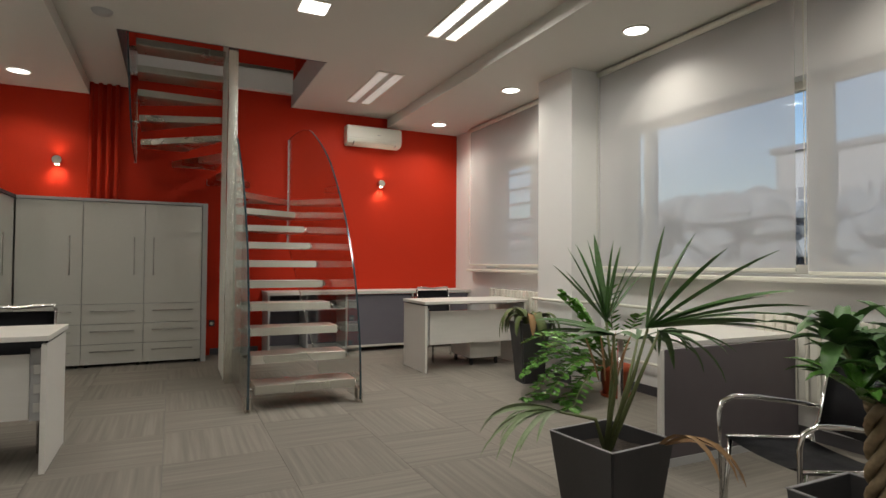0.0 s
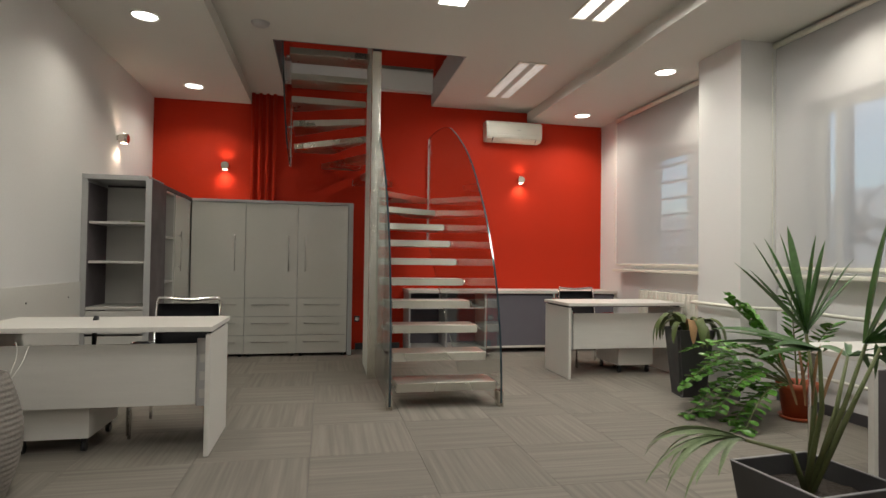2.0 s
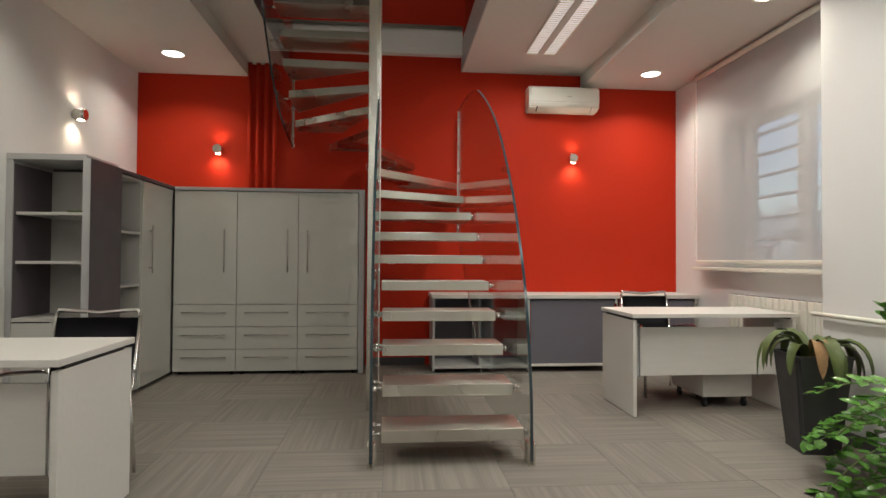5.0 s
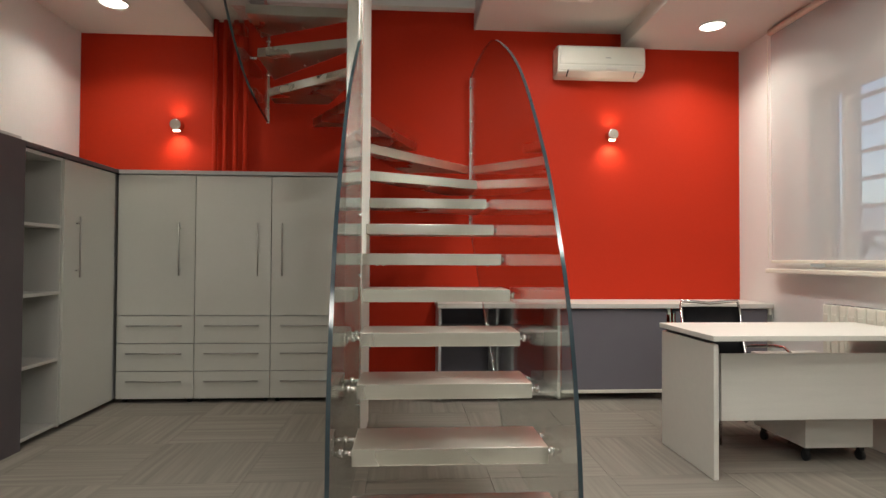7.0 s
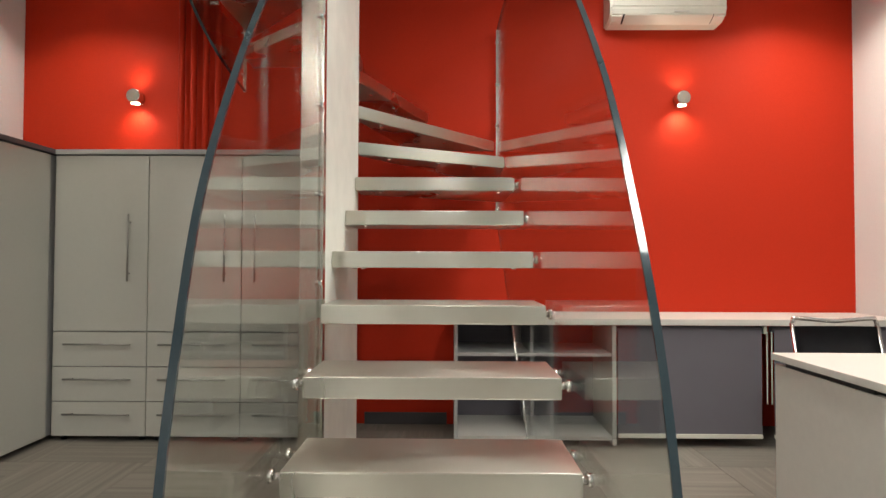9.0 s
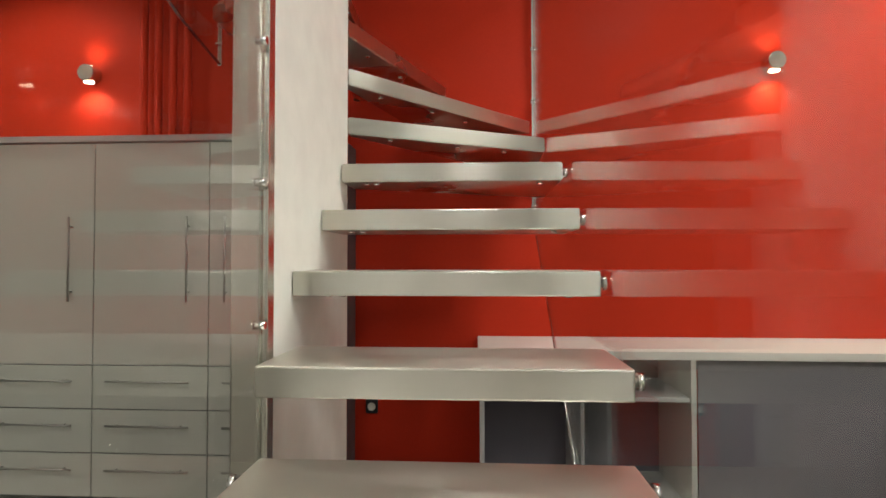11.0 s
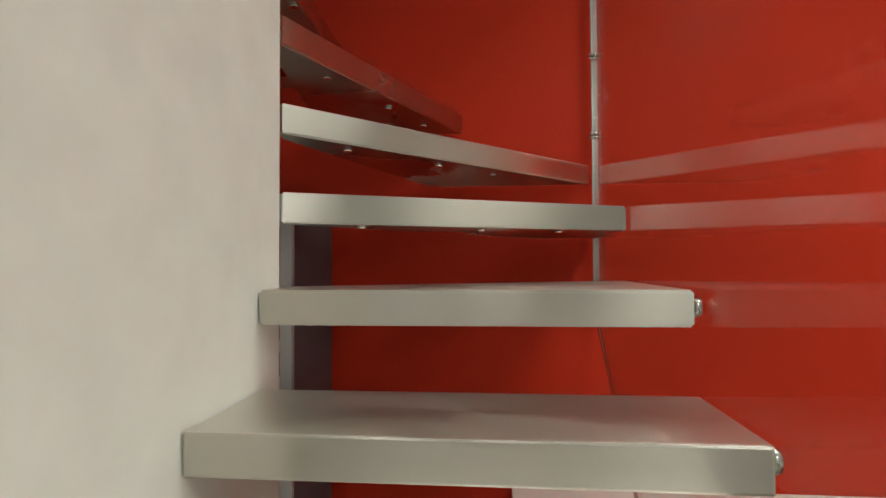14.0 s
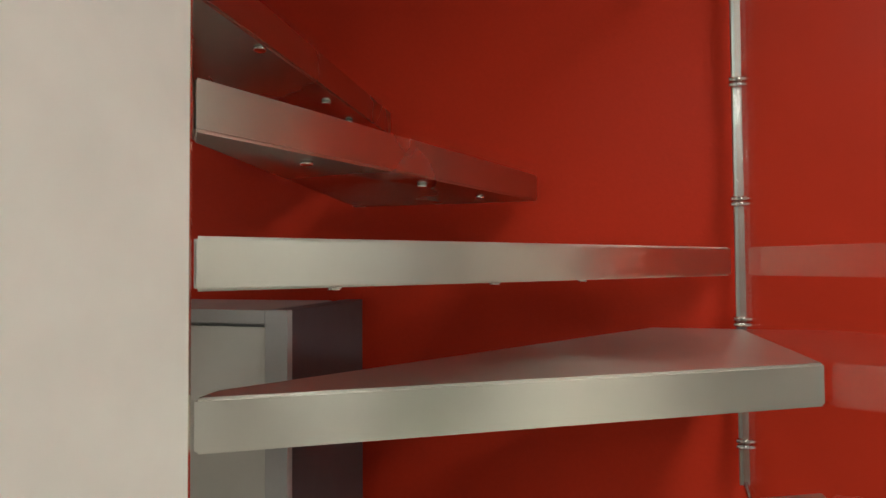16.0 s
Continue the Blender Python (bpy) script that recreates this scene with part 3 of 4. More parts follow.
for k, (y0, y1) in enumerate(((6.40, 6.73), (6.17, 6.47), (5.93, 6.24))):
    z = RISE * (16 + k * 1.0)
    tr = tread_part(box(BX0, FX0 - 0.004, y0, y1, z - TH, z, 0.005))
    bolt_row(tr, [(BX0 + 0.08, y1 - 0.06, z - TH), (FX0 - 0.1, y1 - 0.06, z - TH)])


def curve(points, n=10):
    """Smooth run through a few points (Catmull-Rom)."""
    p = [points[0]] + list(points) + [points[-1]]
    out = []
    for i in range(1, len(p) - 2):
        for j in range(n):
            t = j / n
            out.append(tuple(0.5 * (2 * p[i][c] + (p[i + 1][c] - p[i - 1][c]) * t + (2 * p[i - 1][c] - 5 * p[i][c] + 4 * p[i + 1][c] - p[i + 2][c]) * t * t
                                    + (3 * p[i][c] - p[i - 1][c] - 3 * p[i + 1][c] + p[i + 2][c]) * t ** 3) for c in (0, 1)))
    return out + [tuple(points[-1])]


def glass_panel(rim, rest, x, label, th=0.014, lean=0.0):
    """A sheet of glass in the plane x; rim is its polished curved edge, rest the other corners, all as (y, z)."""
    sheet = prism(list(rim) + list(rest), 'x', x - th / 2, x + th / 2)
    for v in sheet.verts:
        v.co.x -= lean * (v.co.y - 4.42)
    g = part("glass_panel", sheet, GLASS, stair, label)
    g.visible_shadow = False
    bm = bmesh.new()
    vs = []
    for i, (y, z) in enumerate(rim):
        a, b = Vector(rim[max(i - 1, 0)]), Vector(rim[min(i + 1, len(rim) - 1)])
        d = (b - a).normalized()
        nrm = Vector((-d.y, d.x))
        vs.append([bm.verts.new((x - lean * (y - 4.42) + sx * (th / 2 + 0.0015), y + nrm.x * o, z + nrm.y * o)) for sx, o in ((-1, 0.003), (1, 0.003), (1, -0.004), (-1, -0.004))])
    for a, b in zip(vs, vs[1:]):
        for k in range(4):
            bm.faces.new((a[k], a[(k + 1) % 4], b[(k + 1) % 4], b[k]))
    part("glass_edge", bm, GLASS_EDGE, g, "dark green polished glass edge")
    return g


rimR = curve([(4.44, 0.03), (4.455, 0.36), (4.51, 0.68), (4.60, 1.00), (4.74, 1.30), (5.00, 1.72), (5.53, 2.28), (6.22, 2.70), (6.70, 2.84), (7.20, 2.89), (7.595, 2.89)])
gR = glass_panel(rimR, [(7.595, 1.47), (5.85, 0.03)], 1.634, "clear curved glass balustrade panel", lean=0.0215)
bm = bmesh.new()
lo = [(5.85, 0.034), (7.59, 1.47)]
add_tube(bm, [(1.634 - 0.0215 * (y - 4.42), y, z) for y, z in lo], 0.006, 6)
part("glass_edge", bm, CHROME, gR, "bright polished lower glass edge")
part("wall_strip", box(1.554, 1.578, 7.598, 7.606, 1.46, 2.89, 0.003), HANDLE, stair)
for k in range(5):
    for dz in (0, 0.014):
        part("strip_bolt", tube([(1.545, 7.590, 1.56 + k * 0.305 + dz), (1.587, 7.590, 1.56 + k * 0.305 + dz)], 0.006, 10), CHROME, stair)
rimL = curve([(4.46, 0.03), (4.45, 0.36), (4.47, 0.68), (4.535, 1.00), (4.645, 1.34), (4.86, 1.70), (5.10, 2.00), (5.42, 2.28), (5.62, 2.44)])
gL = glass_panel(rimL, [(5.70, 2.48), (5.70, 0.03)], 0.708, "clear curved glass balustrade panel")
for z in (0.35, 0.75, 1.1, 1.45, 1.8, 2.15):
    part("post_bolt", tube([(0.694, 5.688, z), (0.722, 5.688, z)], 0.010, 12), CHROME, stair)
for x, y in ((0.708, 4.47), (1.633, 4.45)):
    part("foot", add_box(box(x - 0.022, x - 0.009, y - 0.01, y + 0.10, 0.0, 0.13, 0.002), x + 0.009, x + 0.022, y - 0.01, y + 0.10, 0.0, 0.13, 0.002), STEEL, stair)
rimU = curve([(7.575, 2.43), (7.30, 2.48), (7.05, 2.54), (6.76, 2.66), (6.50, 2.84), (6.30, 3.03), (6.10, 3.26), (5.95, 3.48), (5.86, 3.80), (5.82, 4.5)])
gU = glass_panel(rimU, [(7.575, 4.5)], -0.285, "clear glass balustrade panel of the upper flight")
part("upper_strip", box(-0.297, -0.273, 7.577, 7.592, 2.42, 3.3, 0.003), STEEL, stair)
for k in range(3):
    part("strip_bolt", tube([(-0.308, 7.57, 2.55 + k * 0.305), (-0.262, 7.57, 2.55 + k * 0.305)], 0.009, 10), CHROME, stair)
for k, (y, z) in enumerate(((6.55, 3.25), (6.3, 3.455), (6.08, 3.66), (6.95, 2.82))):
    part("upper_standoff", tube([(BX0, y, z - 0.03), (-0.272, y, z - 0.03)], 0.012, 10), CHROME, stair)

# glass guard round the opening above
b = thing("glass_guard", (HX1 + 0.05, 6.6, ZU), "clear glass guard at the upper stair opening", "guard")
p = part("pane", box(HX1 + 0.02, HX1 + 0.032, HY0 + 0.1, RW - 0.05, ZU, ZU + 0.95), GLASS, b)
p.visible_shadow = False
part("clamp", box(HX1 + 0.005, HX1 + 0.05, 6.9, 6.96, ZU, ZU + 0.06, 0.004), CHROME, b)
part("clamp", box(HX1 + 0.005, HX1 + 0.05, 6.0, 6.06, ZU, ZU + 0.06, 0.004), CHROME, b)


# ---- cabinets ----
CY, CXF = 7.19, -1.40


def bar_handle(parent, p0, p1, n):
    p0, p1, n = Vector(p0), Vector(p1), Vector(n)
    d = (p1 - p0).normalized()
    bm = tube([p0 + 0.03 * n, p1 + 0.03 * n], 0.006, 10)
    for q in (p0 + 0.05 * d, p1 - 0.05 * d):
        add_tube(bm, [q, q + 0.03 * n], 0.005, 8)
    part("handle", bm, HANDLE, parent, "slim satin bar handle")


def wardrobe(x0, x1, handle_x):
    b = thing("cabinet", ((x0 + x1) / 2, 7.4, 0), "tall grey gloss cabinet, one door over three drawers", "cabinet", "tall gloss cabinets")
    part("body", box(x0 + 0.001, x1 - 0.001, CY + 0.022, RW - 0.12, 0.035, 1.885), CARCASS, b)
    part("door", box(x0 + 0.003, x1 - 0.003, CY, CY + 0.02, 0.722, 1.88, 0.0025), GLOSS, b)
    bar_handle(b.children[-1], (handle_x, CY, 1.05), (handle_x, CY, 1.49), (0, -1, 0))
    for z0 in (0.037, 0.265, 0.493):
        d = part("drawer", box(x0 + 0.003, x1 - 0.003, CY, CY + 0.02, z0, z0 + 0.222, 0.0025), GLOSS, b)
        m = (x0 + x1) / 2
        bar_handle(d, (m - 0.22, CY, z0 + 0.145), (m + 0.22, CY, z0 + 0.145), (0, -1, 0))
    for x in (x0 + 0.05, x1 - 0.05):
        part("plinth_foot", lathe(x, CY + 0.06, [(0.0005, 0), (0.02, 0), (0.02, 0.036)], 12), PLASTIC_B, b)


XS = [-1.395, -0.77, -0.15, 0.468]
for k, hx in enumerate((-0.89, -0.255, -0.055)):
    wardrobe(XS[k], XS[k + 1], hx)
b = thing("cabinet_surround", (0.53, 7.4, 0), "silver-grey frame boards round the cabinet row", "cabinet frame")
part("end_panel", box(0.471, 0.524, CY + 0.012, RW - 0.02, 0.0, 1.918, 0.002), PANEL_DARK, b, "dark violet-grey end board")
part("edge_strip", box(0.471, 0.528, CY - 0.012, CY + 0.011, 0.0, 1.92, 0.002), CARCASS, b)
part("top_board", box(-1.395, 0.470, CY - 0.012, RW - 0.12, 1.888, 1.92, 0.002), CARCASS, b)

# corner run along the west wall
b = thing("corner_cabinet", (-1.7, 6.8, 0), "tall grey gloss cabinet with one door, in the corner", "cabinet", "tall gloss cabinets")
part("body", box(LW + 0.02, CXF - 0.022, 6.47, RW - 0.12, 0.035, 1.885), CARCASS, b)
d = part("door", box(CXF - 0.02, CXF, 6.473, 7.15, 0.04, 1.88, 0.0025), GLOSS, b)
bar_handle(d, (CXF, 6.62, 1.05), (CXF, 6.62, 1.49), (1, 0, 0))
part("top_board", box(LW + 0.02, CXF + 0.012, 6.05, RW - 0.12, 1.888, 1.92, 0.002), PANEL_DARK, b)

b = thing("open_shelf", (-1.7, 6.25, 0), "open pale shelf unit between dark panels", "shelf unit")
part("back", box(LW + 0.02, LW + 0.04, 6.06, 6.468, 0.03, 1.885), SHELF_IN, b)
part("side_panel", box(LW + 0.042, CXF - 0.01, 6.445, 6.467, 0.03, 1.885), SHELF_IN, b)
for z in (0.04, 0.485, 0.94, 1.395, 1.86):
    part("shelf", box(LW + 0.042, CXF - 0.006, 6.062, 6.443, z, z + 0.022, 0.002), SHELF_IN, b)

b = thing("bookcase", (-1.68, 5.85, 0), "dark-sided bookcase with pale shelves, nearly empty", "bookcase")
y0, y1 = 5.56, 6.045
part("side_panel", box(LW + 0.003, LW + 0.05, y0, y1, 0, 1.90, 0.002), CARCASS, b)
part("side_panel", box(-1.43, -1.412, y0 + 0.002, y1, 0, 1.9, 0.002), SHELF_IN, b)
part("outer_panel", box(-1.411, -1.385, y0 + 0.012, y1, 0, 1.92, 0.002), PANEL_DARK, b, "dark violet-grey side board")
part("edge_strip", box(-1.437, -1.385, y0 - 0.006, y0 + 0.001, 0, 1.92, 0.001), CARCASS, b)
part("back", box(LW + 0.05, -1.43, y1 - 0.02, y1, 0.02, 1.88), SHELF_IN, b)
part("inner_side", box(LW + 0.051, LW + 0.056, y0 + 0.01, y1 - 0.021, 0.02, 1.87), PANEL_DARK, b)
part("top", box(LW + 0.003, -1.412, y0 - 0.004, y1, 1.902, 1.945, 0.002), CARCASS, b)
for z in (1.14, 1.50):
    part("shelf", box(LW + 0.057, -1.431, y0 + 0.03, y1 - 0.021, z, z + 0.022, 0.002), SHELF_IN, b)
part("desk_shelf", box(LW + 0.057, -1.431, y0 - 0.002, y1 - 0.021, 0.72, 0.745, 0.002), SHELF_IN, b)
for k, z in enumerate((0.04, 0.27, 0.5)):
    part("drawer", box(LW + 0.057, -1.433, y0 - 0.004, y0 + 0.016, z, z + 0.21, 0.002), SHELF_IN, b)
tagged(part("paper", prism([(-1.58, 5.62), (-1.46, 5.60), (-1.45, 5.70), (-1.56, 5.73)], 'z', 1.523, 1.535), BROM), "small green leaflet lying on the shelf", "paper")
b = thing("wall_panel", (LW, 4.6, 0), "pale protective board low on the white wall", "panel")
part("board", box(LW + 0.002, LW + 0.02, 3.2, 5.545, 0.09, 0.975, 0.002), LAMINATE, b)
for y in (3.9, 4.6, 5.3):
    part("screw", tube([(LW + 0.02, y, 0.85), (LW + 0.023, y, 0.85)], 0.009, 10), CHROME, b)

# ---- counter under the red wall ----
b = thing("counter", (2.7, 7.4, 0), "long low counter with shelves along the red wall", "counter")
KX0, KX1, KY = 1.25, 4.16, 7.12
part("worktop", box(KX0 - 0.01, KX1, KY - 0.01, RW - 0.003, 0.785, 0.825, 0.003), LAMINATE, b)
part("end_panel", box(KX0, KX0 + 0.022, KY + 0.005, RW - 0.004, 0.02, 0.783), CARCASS, b)
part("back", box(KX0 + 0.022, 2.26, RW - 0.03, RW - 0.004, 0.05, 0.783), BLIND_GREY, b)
part("divider", box(2.26, 2.285, KY + 0.005, RW - 0.004, 0.02, 0.783), SHELF_IN, b)
part("divider", box(1.74, 1.76, KY + 0.03, RW - 0.03, 0.05, 0.783), CARCASS, b)
part("shelf", box(KX0 + 0.024, 2.258, KY + 0.02, RW - 0.031, 0.58, 0.6), CARCASS, b)
part("shelf", box(KX0 + 0.024, 2.258, KY + 0.01, RW - 0.031, 0.05, 0.075), SHELF_IN, b)


def small_blind(x0, x1, chain_x):
    b = thing("counter_blind", ((x0 + x1) / 2, KY + 0.05, 0.07), "violet-grey roller blind closing the counter front", "blind", "counter blinds")
    part("roller", tube([(x0 - 0.01, KY + 0.05, 0.755), (x1 + 0.01, KY + 0.05, 0.755)], 0.022, 14), BLIND_GREY, b)
    part("cloth", box(x0, x1, KY + 0.027, KY + 0.03, 0.085, 0.755), BLIND_GREY, b)
    part("bottom_bar", box(x0, x1, KY + 0.018, KY + 0.038, 0.062, 0.09, 0.005), PLASTIC_W, b, "white bottom bar")
    part("bracket", box(x1 + 0.012, x1 + 0.03, KY + 0.02, KY + 0.08, 0.73, 0.783, 0.002), PLASTIC_W, b)
    for s in (0, 0.03):
        part("bead_chain", tube([(chain_x + s, KY + 0.02, 0.745 - k * 0.0078) for k in range(60)], [0.006 if k % 2 else 0.002 for k in range(60)], 7), PLASTIC_W, b)


small_blind(2.30, 3.22, 3.25)
small_blind(3.30, 4.12, 4.13)


# ---- desks, pedestals, chairs ----
def desk(x0, y0, panel_mat=LAMINATE, w=1.32, d=0.64, label="pale wood-effect office desk with a front panel"):
    b = thing("desk", (x0 + w / 2, y0 + d / 2, 0), label, "desk", "office desks")
    part("desktop", box(x0 - 0.012, x0 + w + 0.012, y0 - 0.02, y0 + d, 0.757, 0.787, 0.003), LAMINATE, b)
    for x in (x0, x0 + w - 0.028):
        part("side_panel", box(x, x + 0.028, y0, y0 + d - 0.01, 0.004, 0.737, 0.002), LAMINATE, b)
        part("spacer", box(x + 0.004, x + 0.024, y0 + 0.05, y0 + d - 0.08, 0.7375, 0.7565), PLASTIC_B, b)
    fy = y0 + 0.10
    part("modesty_panel", box(x0 + 0.10, x0 + w - 0.10, fy, fy + 0.018, 0.295, 0.67, 0.002), panel_mat, b)
    for x in (x0 + 0.0285, x0 + w - 0.0995):
        pl = part("bracket_plate", box(x, x + 0.071, fy + 0.02, fy + 0.026, 0.28, 0.70), CARCASS, b)
        for z in (0.33, 0.44, 0.55):
            part("plate_clip", box(x + 0.018, x + 0.056, fy + 0.01, fy + 0.019, z, z + 0.055, 0.003), SHELF_IN, pl)
    part("cable_beam", box(x0 + 0.03, x0 + w - 0.03, y0 + d - 0.26, y0 + d - 0.2, 0.715, 0.7565), PANEL_DARK, b)
    return b


desk(-0.498 - 1.32 + 0.01, 3.58)
desk(2.655, 5.38)

def panel_desk():
    b = thing("desk", (3.4, 2.3, 0), "desk with a dark full-height front panel near the window", "desk", "office desks")
    part("front_panel", box(2.81, 4.08, 2.19, 2.215, 0.012, 0.700, 0.002), PANEL_DARK, b, "dark violet-grey front panel")
    part("edge_strip", box(2.785, 2.809, 2.186, 2.219, 0.012, 0.702, 0.002), LAMINATE, b)
    part("desktop", box(2.90, 4.10, 2.22, 2.86, 0.707, 0.737, 0.003), LAMINATE, b)
    part("plinth", box(2.82, 4.07, 2.182, 2.189, 0.0, 0.05), CARCASS, b)
    for x, y in ((3.0, 2.76), (4.02, 2.76)):
        part("leg", tube([(x, y, 0), (x, y, 0.706)], 0.02, 12), CHROME, b)


panel_desk()


def pedestal(x, y, label):
    b = thing("pedestal", (x, y, 0), label, "pedestal", "drawer pedestals")
    part("body", box(x - 0.21, x + 0.21, y - 0.25, y + 0.25, 0.09, 0.55, 0.003), LAMINATE, b)
    part("top", box(x - 0.22, x + 0.22, y - 0.26, y + 0.26, 0.553, 0.58, 0.003), LAMINATE, b)
    for z in (0.11, 0.26, 0.41):
        part("drawer", box(x - 0.205, x + 0.205, y + 0.251, y + 0.268, z, z + 0.13, 0.002), LAMINATE, b)
    for sx in (-0.17, 0.17):
        for sy in (-0.2, 0.2):
            c = part("caster", tube([(x + sx - 0.012, y + sy, 0.03), (x + sx + 0.012, y + sy, 0.03)], 0.03, 16), PLASTIC_B, b)
            part("caster_fork", box(x + sx - 0.016, x + sx + 0.016, y + sy - 0.012, y + sy + 0.012, 0.05, 0.089), PLASTIC_B, c)


pedestal(-1.42, 4.02, "pale drawer pedestal on casters under a desk")
pedestal(3.55, 5.86, "pale drawer pedestal on casters under a desk")


def chair(at, turn, label, arms=True):
    """Chrome tube chair with a dark sling; it faces +y before the turn."""
    b = thing("visitor_chair", (0, 0, 0), label, "chair", "chrome sling chairs")
    for s in (-1, 1):
        part("leg", tube([(s * 0.25, 0.20, 0.44), (s * 0.255, 0.22, 0.22), (s * 0.26, 0.23, 0.0)], 0.011, 10), CHROME, b)
        part("leg", tube([(s * 0.25, -0.20, 0.44), (s * 0.255, -0.23, 0.22), (s * 0.26, -0.25, 0.0)], 0.011, 10), CHROME, b)
        part("seat_rail", tube([(s * 0.25, 0.22, 0.44), (s * 0.25, -0.18, 0.42), (s * 0.25, -0.24, 0.50), (s * 0.25, -0.32, 0.865)], 0.011, 10), CHROME, b)
        if arms:
            part("armrest", tube([(s * 0.27, 0.23, 0.02), (s * 0.275, 0.24, 0.54), (s * 0.275, 0.225, 0.59), (s * 0.275, 0.17, 0.615), (s * 0.275, 0.06, 0.61), (s * 0.27, -0.18, 0.575), (s * 0.255, -0.25, 0.56)], 0.011, 10), CHROME, b)
    seat = bmesh.new()
    rows = []
    for k in range(9):
        x = -0.245 + 0.49 * k / 8
        sag = -0.012 * (1 - (x / 0.245) ** 2)
        rows.append([seat.verts.new((x, y, z + sag)) for y, z in ((0.23, 0.445), (0.1, 0.437), (-0.05, 0.428), (-0.17, 0.425))])
    for a, c in zip(rows, rows[1:]):
        for k in range(3):
            seat.faces.new((a[k], c[k], c[k + 1], a[k + 1])).smooth = True
    bmesh.ops.solidify(seat, geom=seat.faces, thickness=0.012)
    part("seat", seat, MESH_BLACK, b, "black sling seat")
    back = bmesh.new()
    rows = []
    for k in range(9):
        x = -0.245 + 0.49 * k / 8
        sag = -0.02 * (1 - (x / 0.245) ** 2)
        rows.append([back.verts.new((x, y + sag, z)) for y, z in ((-0.235, 0.47), (-0.265, 0.62), (-0.292, 0.74), (-0.312, 0.85))])
    for a, c in zip(rows, rows[1:]):
        for k in range(3):
            back.faces.new((a[k], c[k], c[k + 1], a[k + 1])).smooth = True
    bmesh.ops.solidify(back, geom=back.faces, thickness=0.01)
    part("backrest", back, MESH_BLACK, b, "black sling backrest")
    part("top_rail", tube([(-0.25, -0.32, 0.855), (-0.238, -0.322, 0.893), (-0.15, -0.325, 0.888), (0, -0.328, 0.876), (0.15, -0.325, 0.888), (0.238, -0.322, 0.893), (0.25, -0.32, 0.855)], 0.012, 10), CHROME, b, "bowed chrome top rail")
    b.matrix_basis = pose(*at, 0, 0, turn) @ Matrix.Diagonal((0.9, 1, 1, 1))
    return b


chair((-0.83, 4.26, 0), 180, "chrome chair with black sling, behind the desk")
chair((3.26, 6.20, 0), 180, "chrome chair with black sling, pushed to the desk")
chair((2.55, 1.18, 0), 71, "chrome armchair with black sling beside the palm")

b = thing("telephone", (-1.25, 3.98, 0.58), "black desk telephone with upright handset", "telephone")
part("base", box(-1.33, -1.15, 3.90, 4.05, 0.58, 0.615, 0.012), PLASTIC_B, b)
part("handset", tube([(-1.27, 3.98, 0.615), (-1.27, 3.985, 0.70), (-1.265, 3.99, 0.79), (-1.262, 3.992, 0.815)], [0.012, 0.016, 0.018, 0.014], 12), PLASTIC_B, b)
part("cable", tube([(-1.33, 3.98, 0.60), (-1.42, 3.96, 0.584), (-1.5, 4.02, 0.584), (-1.56, 3.99, 0.584)], 0.004, 6), PLASTIC_B, b)


# ---- plants ----
def blade(bm, base, direction, length, width, droop, fold=0.25, n=7, roll=0.0):
    """A long leaf with a keel, bending down along its way."""
    d = Vector(direction).normalized()
    side = d.cross(Vector((0, 0, 1)))
    if side.length < 0.05:
        side = Vector((1, 0, 0))
    side.normalize()
    side = Matrix.Rotation(roll, 3, d) @ side
    p = Vector(base)
    rows = []
    for i in range(n + 1):
        t = i / n
        w = width * (math.sin(math.pi * min(1.0, 0.12 + 0.88 * t)) ** 0.6 if t < 1 else 0.02)
        up = side.cross(d).normalized()
        rows.append((bm.verts.new(p - side * w / 2 + up * fold * w), bm.verts.new(p), bm.verts.new(p + side * w / 2 + up * fold * w)))
        p = p + d * (length / n)
        d = (d + Vector((0, 0, -droop / n * (0.4 + 1.4 * t)))).normalized()
    for a, b in zip(rows, rows[1:]):
        for k in (0, 1):
            bm.faces.new((a[k], a[k + 1], b[k + 1], b[k])).smooth = True


def fan(bm, hub, axis, up, n, spread, length, width, droop, rnd):
    """Leaflets that fan out from one hub."""
    a = Vector(axis).normalized()
    u = Vector(up)
    u = (u - a * u.dot(a)).normalized()
    s = a.cross(u)
    for k in range(n):
        f = (k / (n - 1) - 0.5) * spread if n > 1 else 0
        d = a * math.cos(f) + s * math.sin(f) + u * rnd.uniform(-0.12, 0.22)
        blade(bm, hub, d, length * rnd.uniform(0.78, 1.1) * (1 - 0.25 * abs(f) / max(spread, 0.1)), width * rnd.uniform(0.75, 1.15), droop * rnd.uniform(0.6, 1.4), roll=rnd.uniform(-0.5, 0.5))


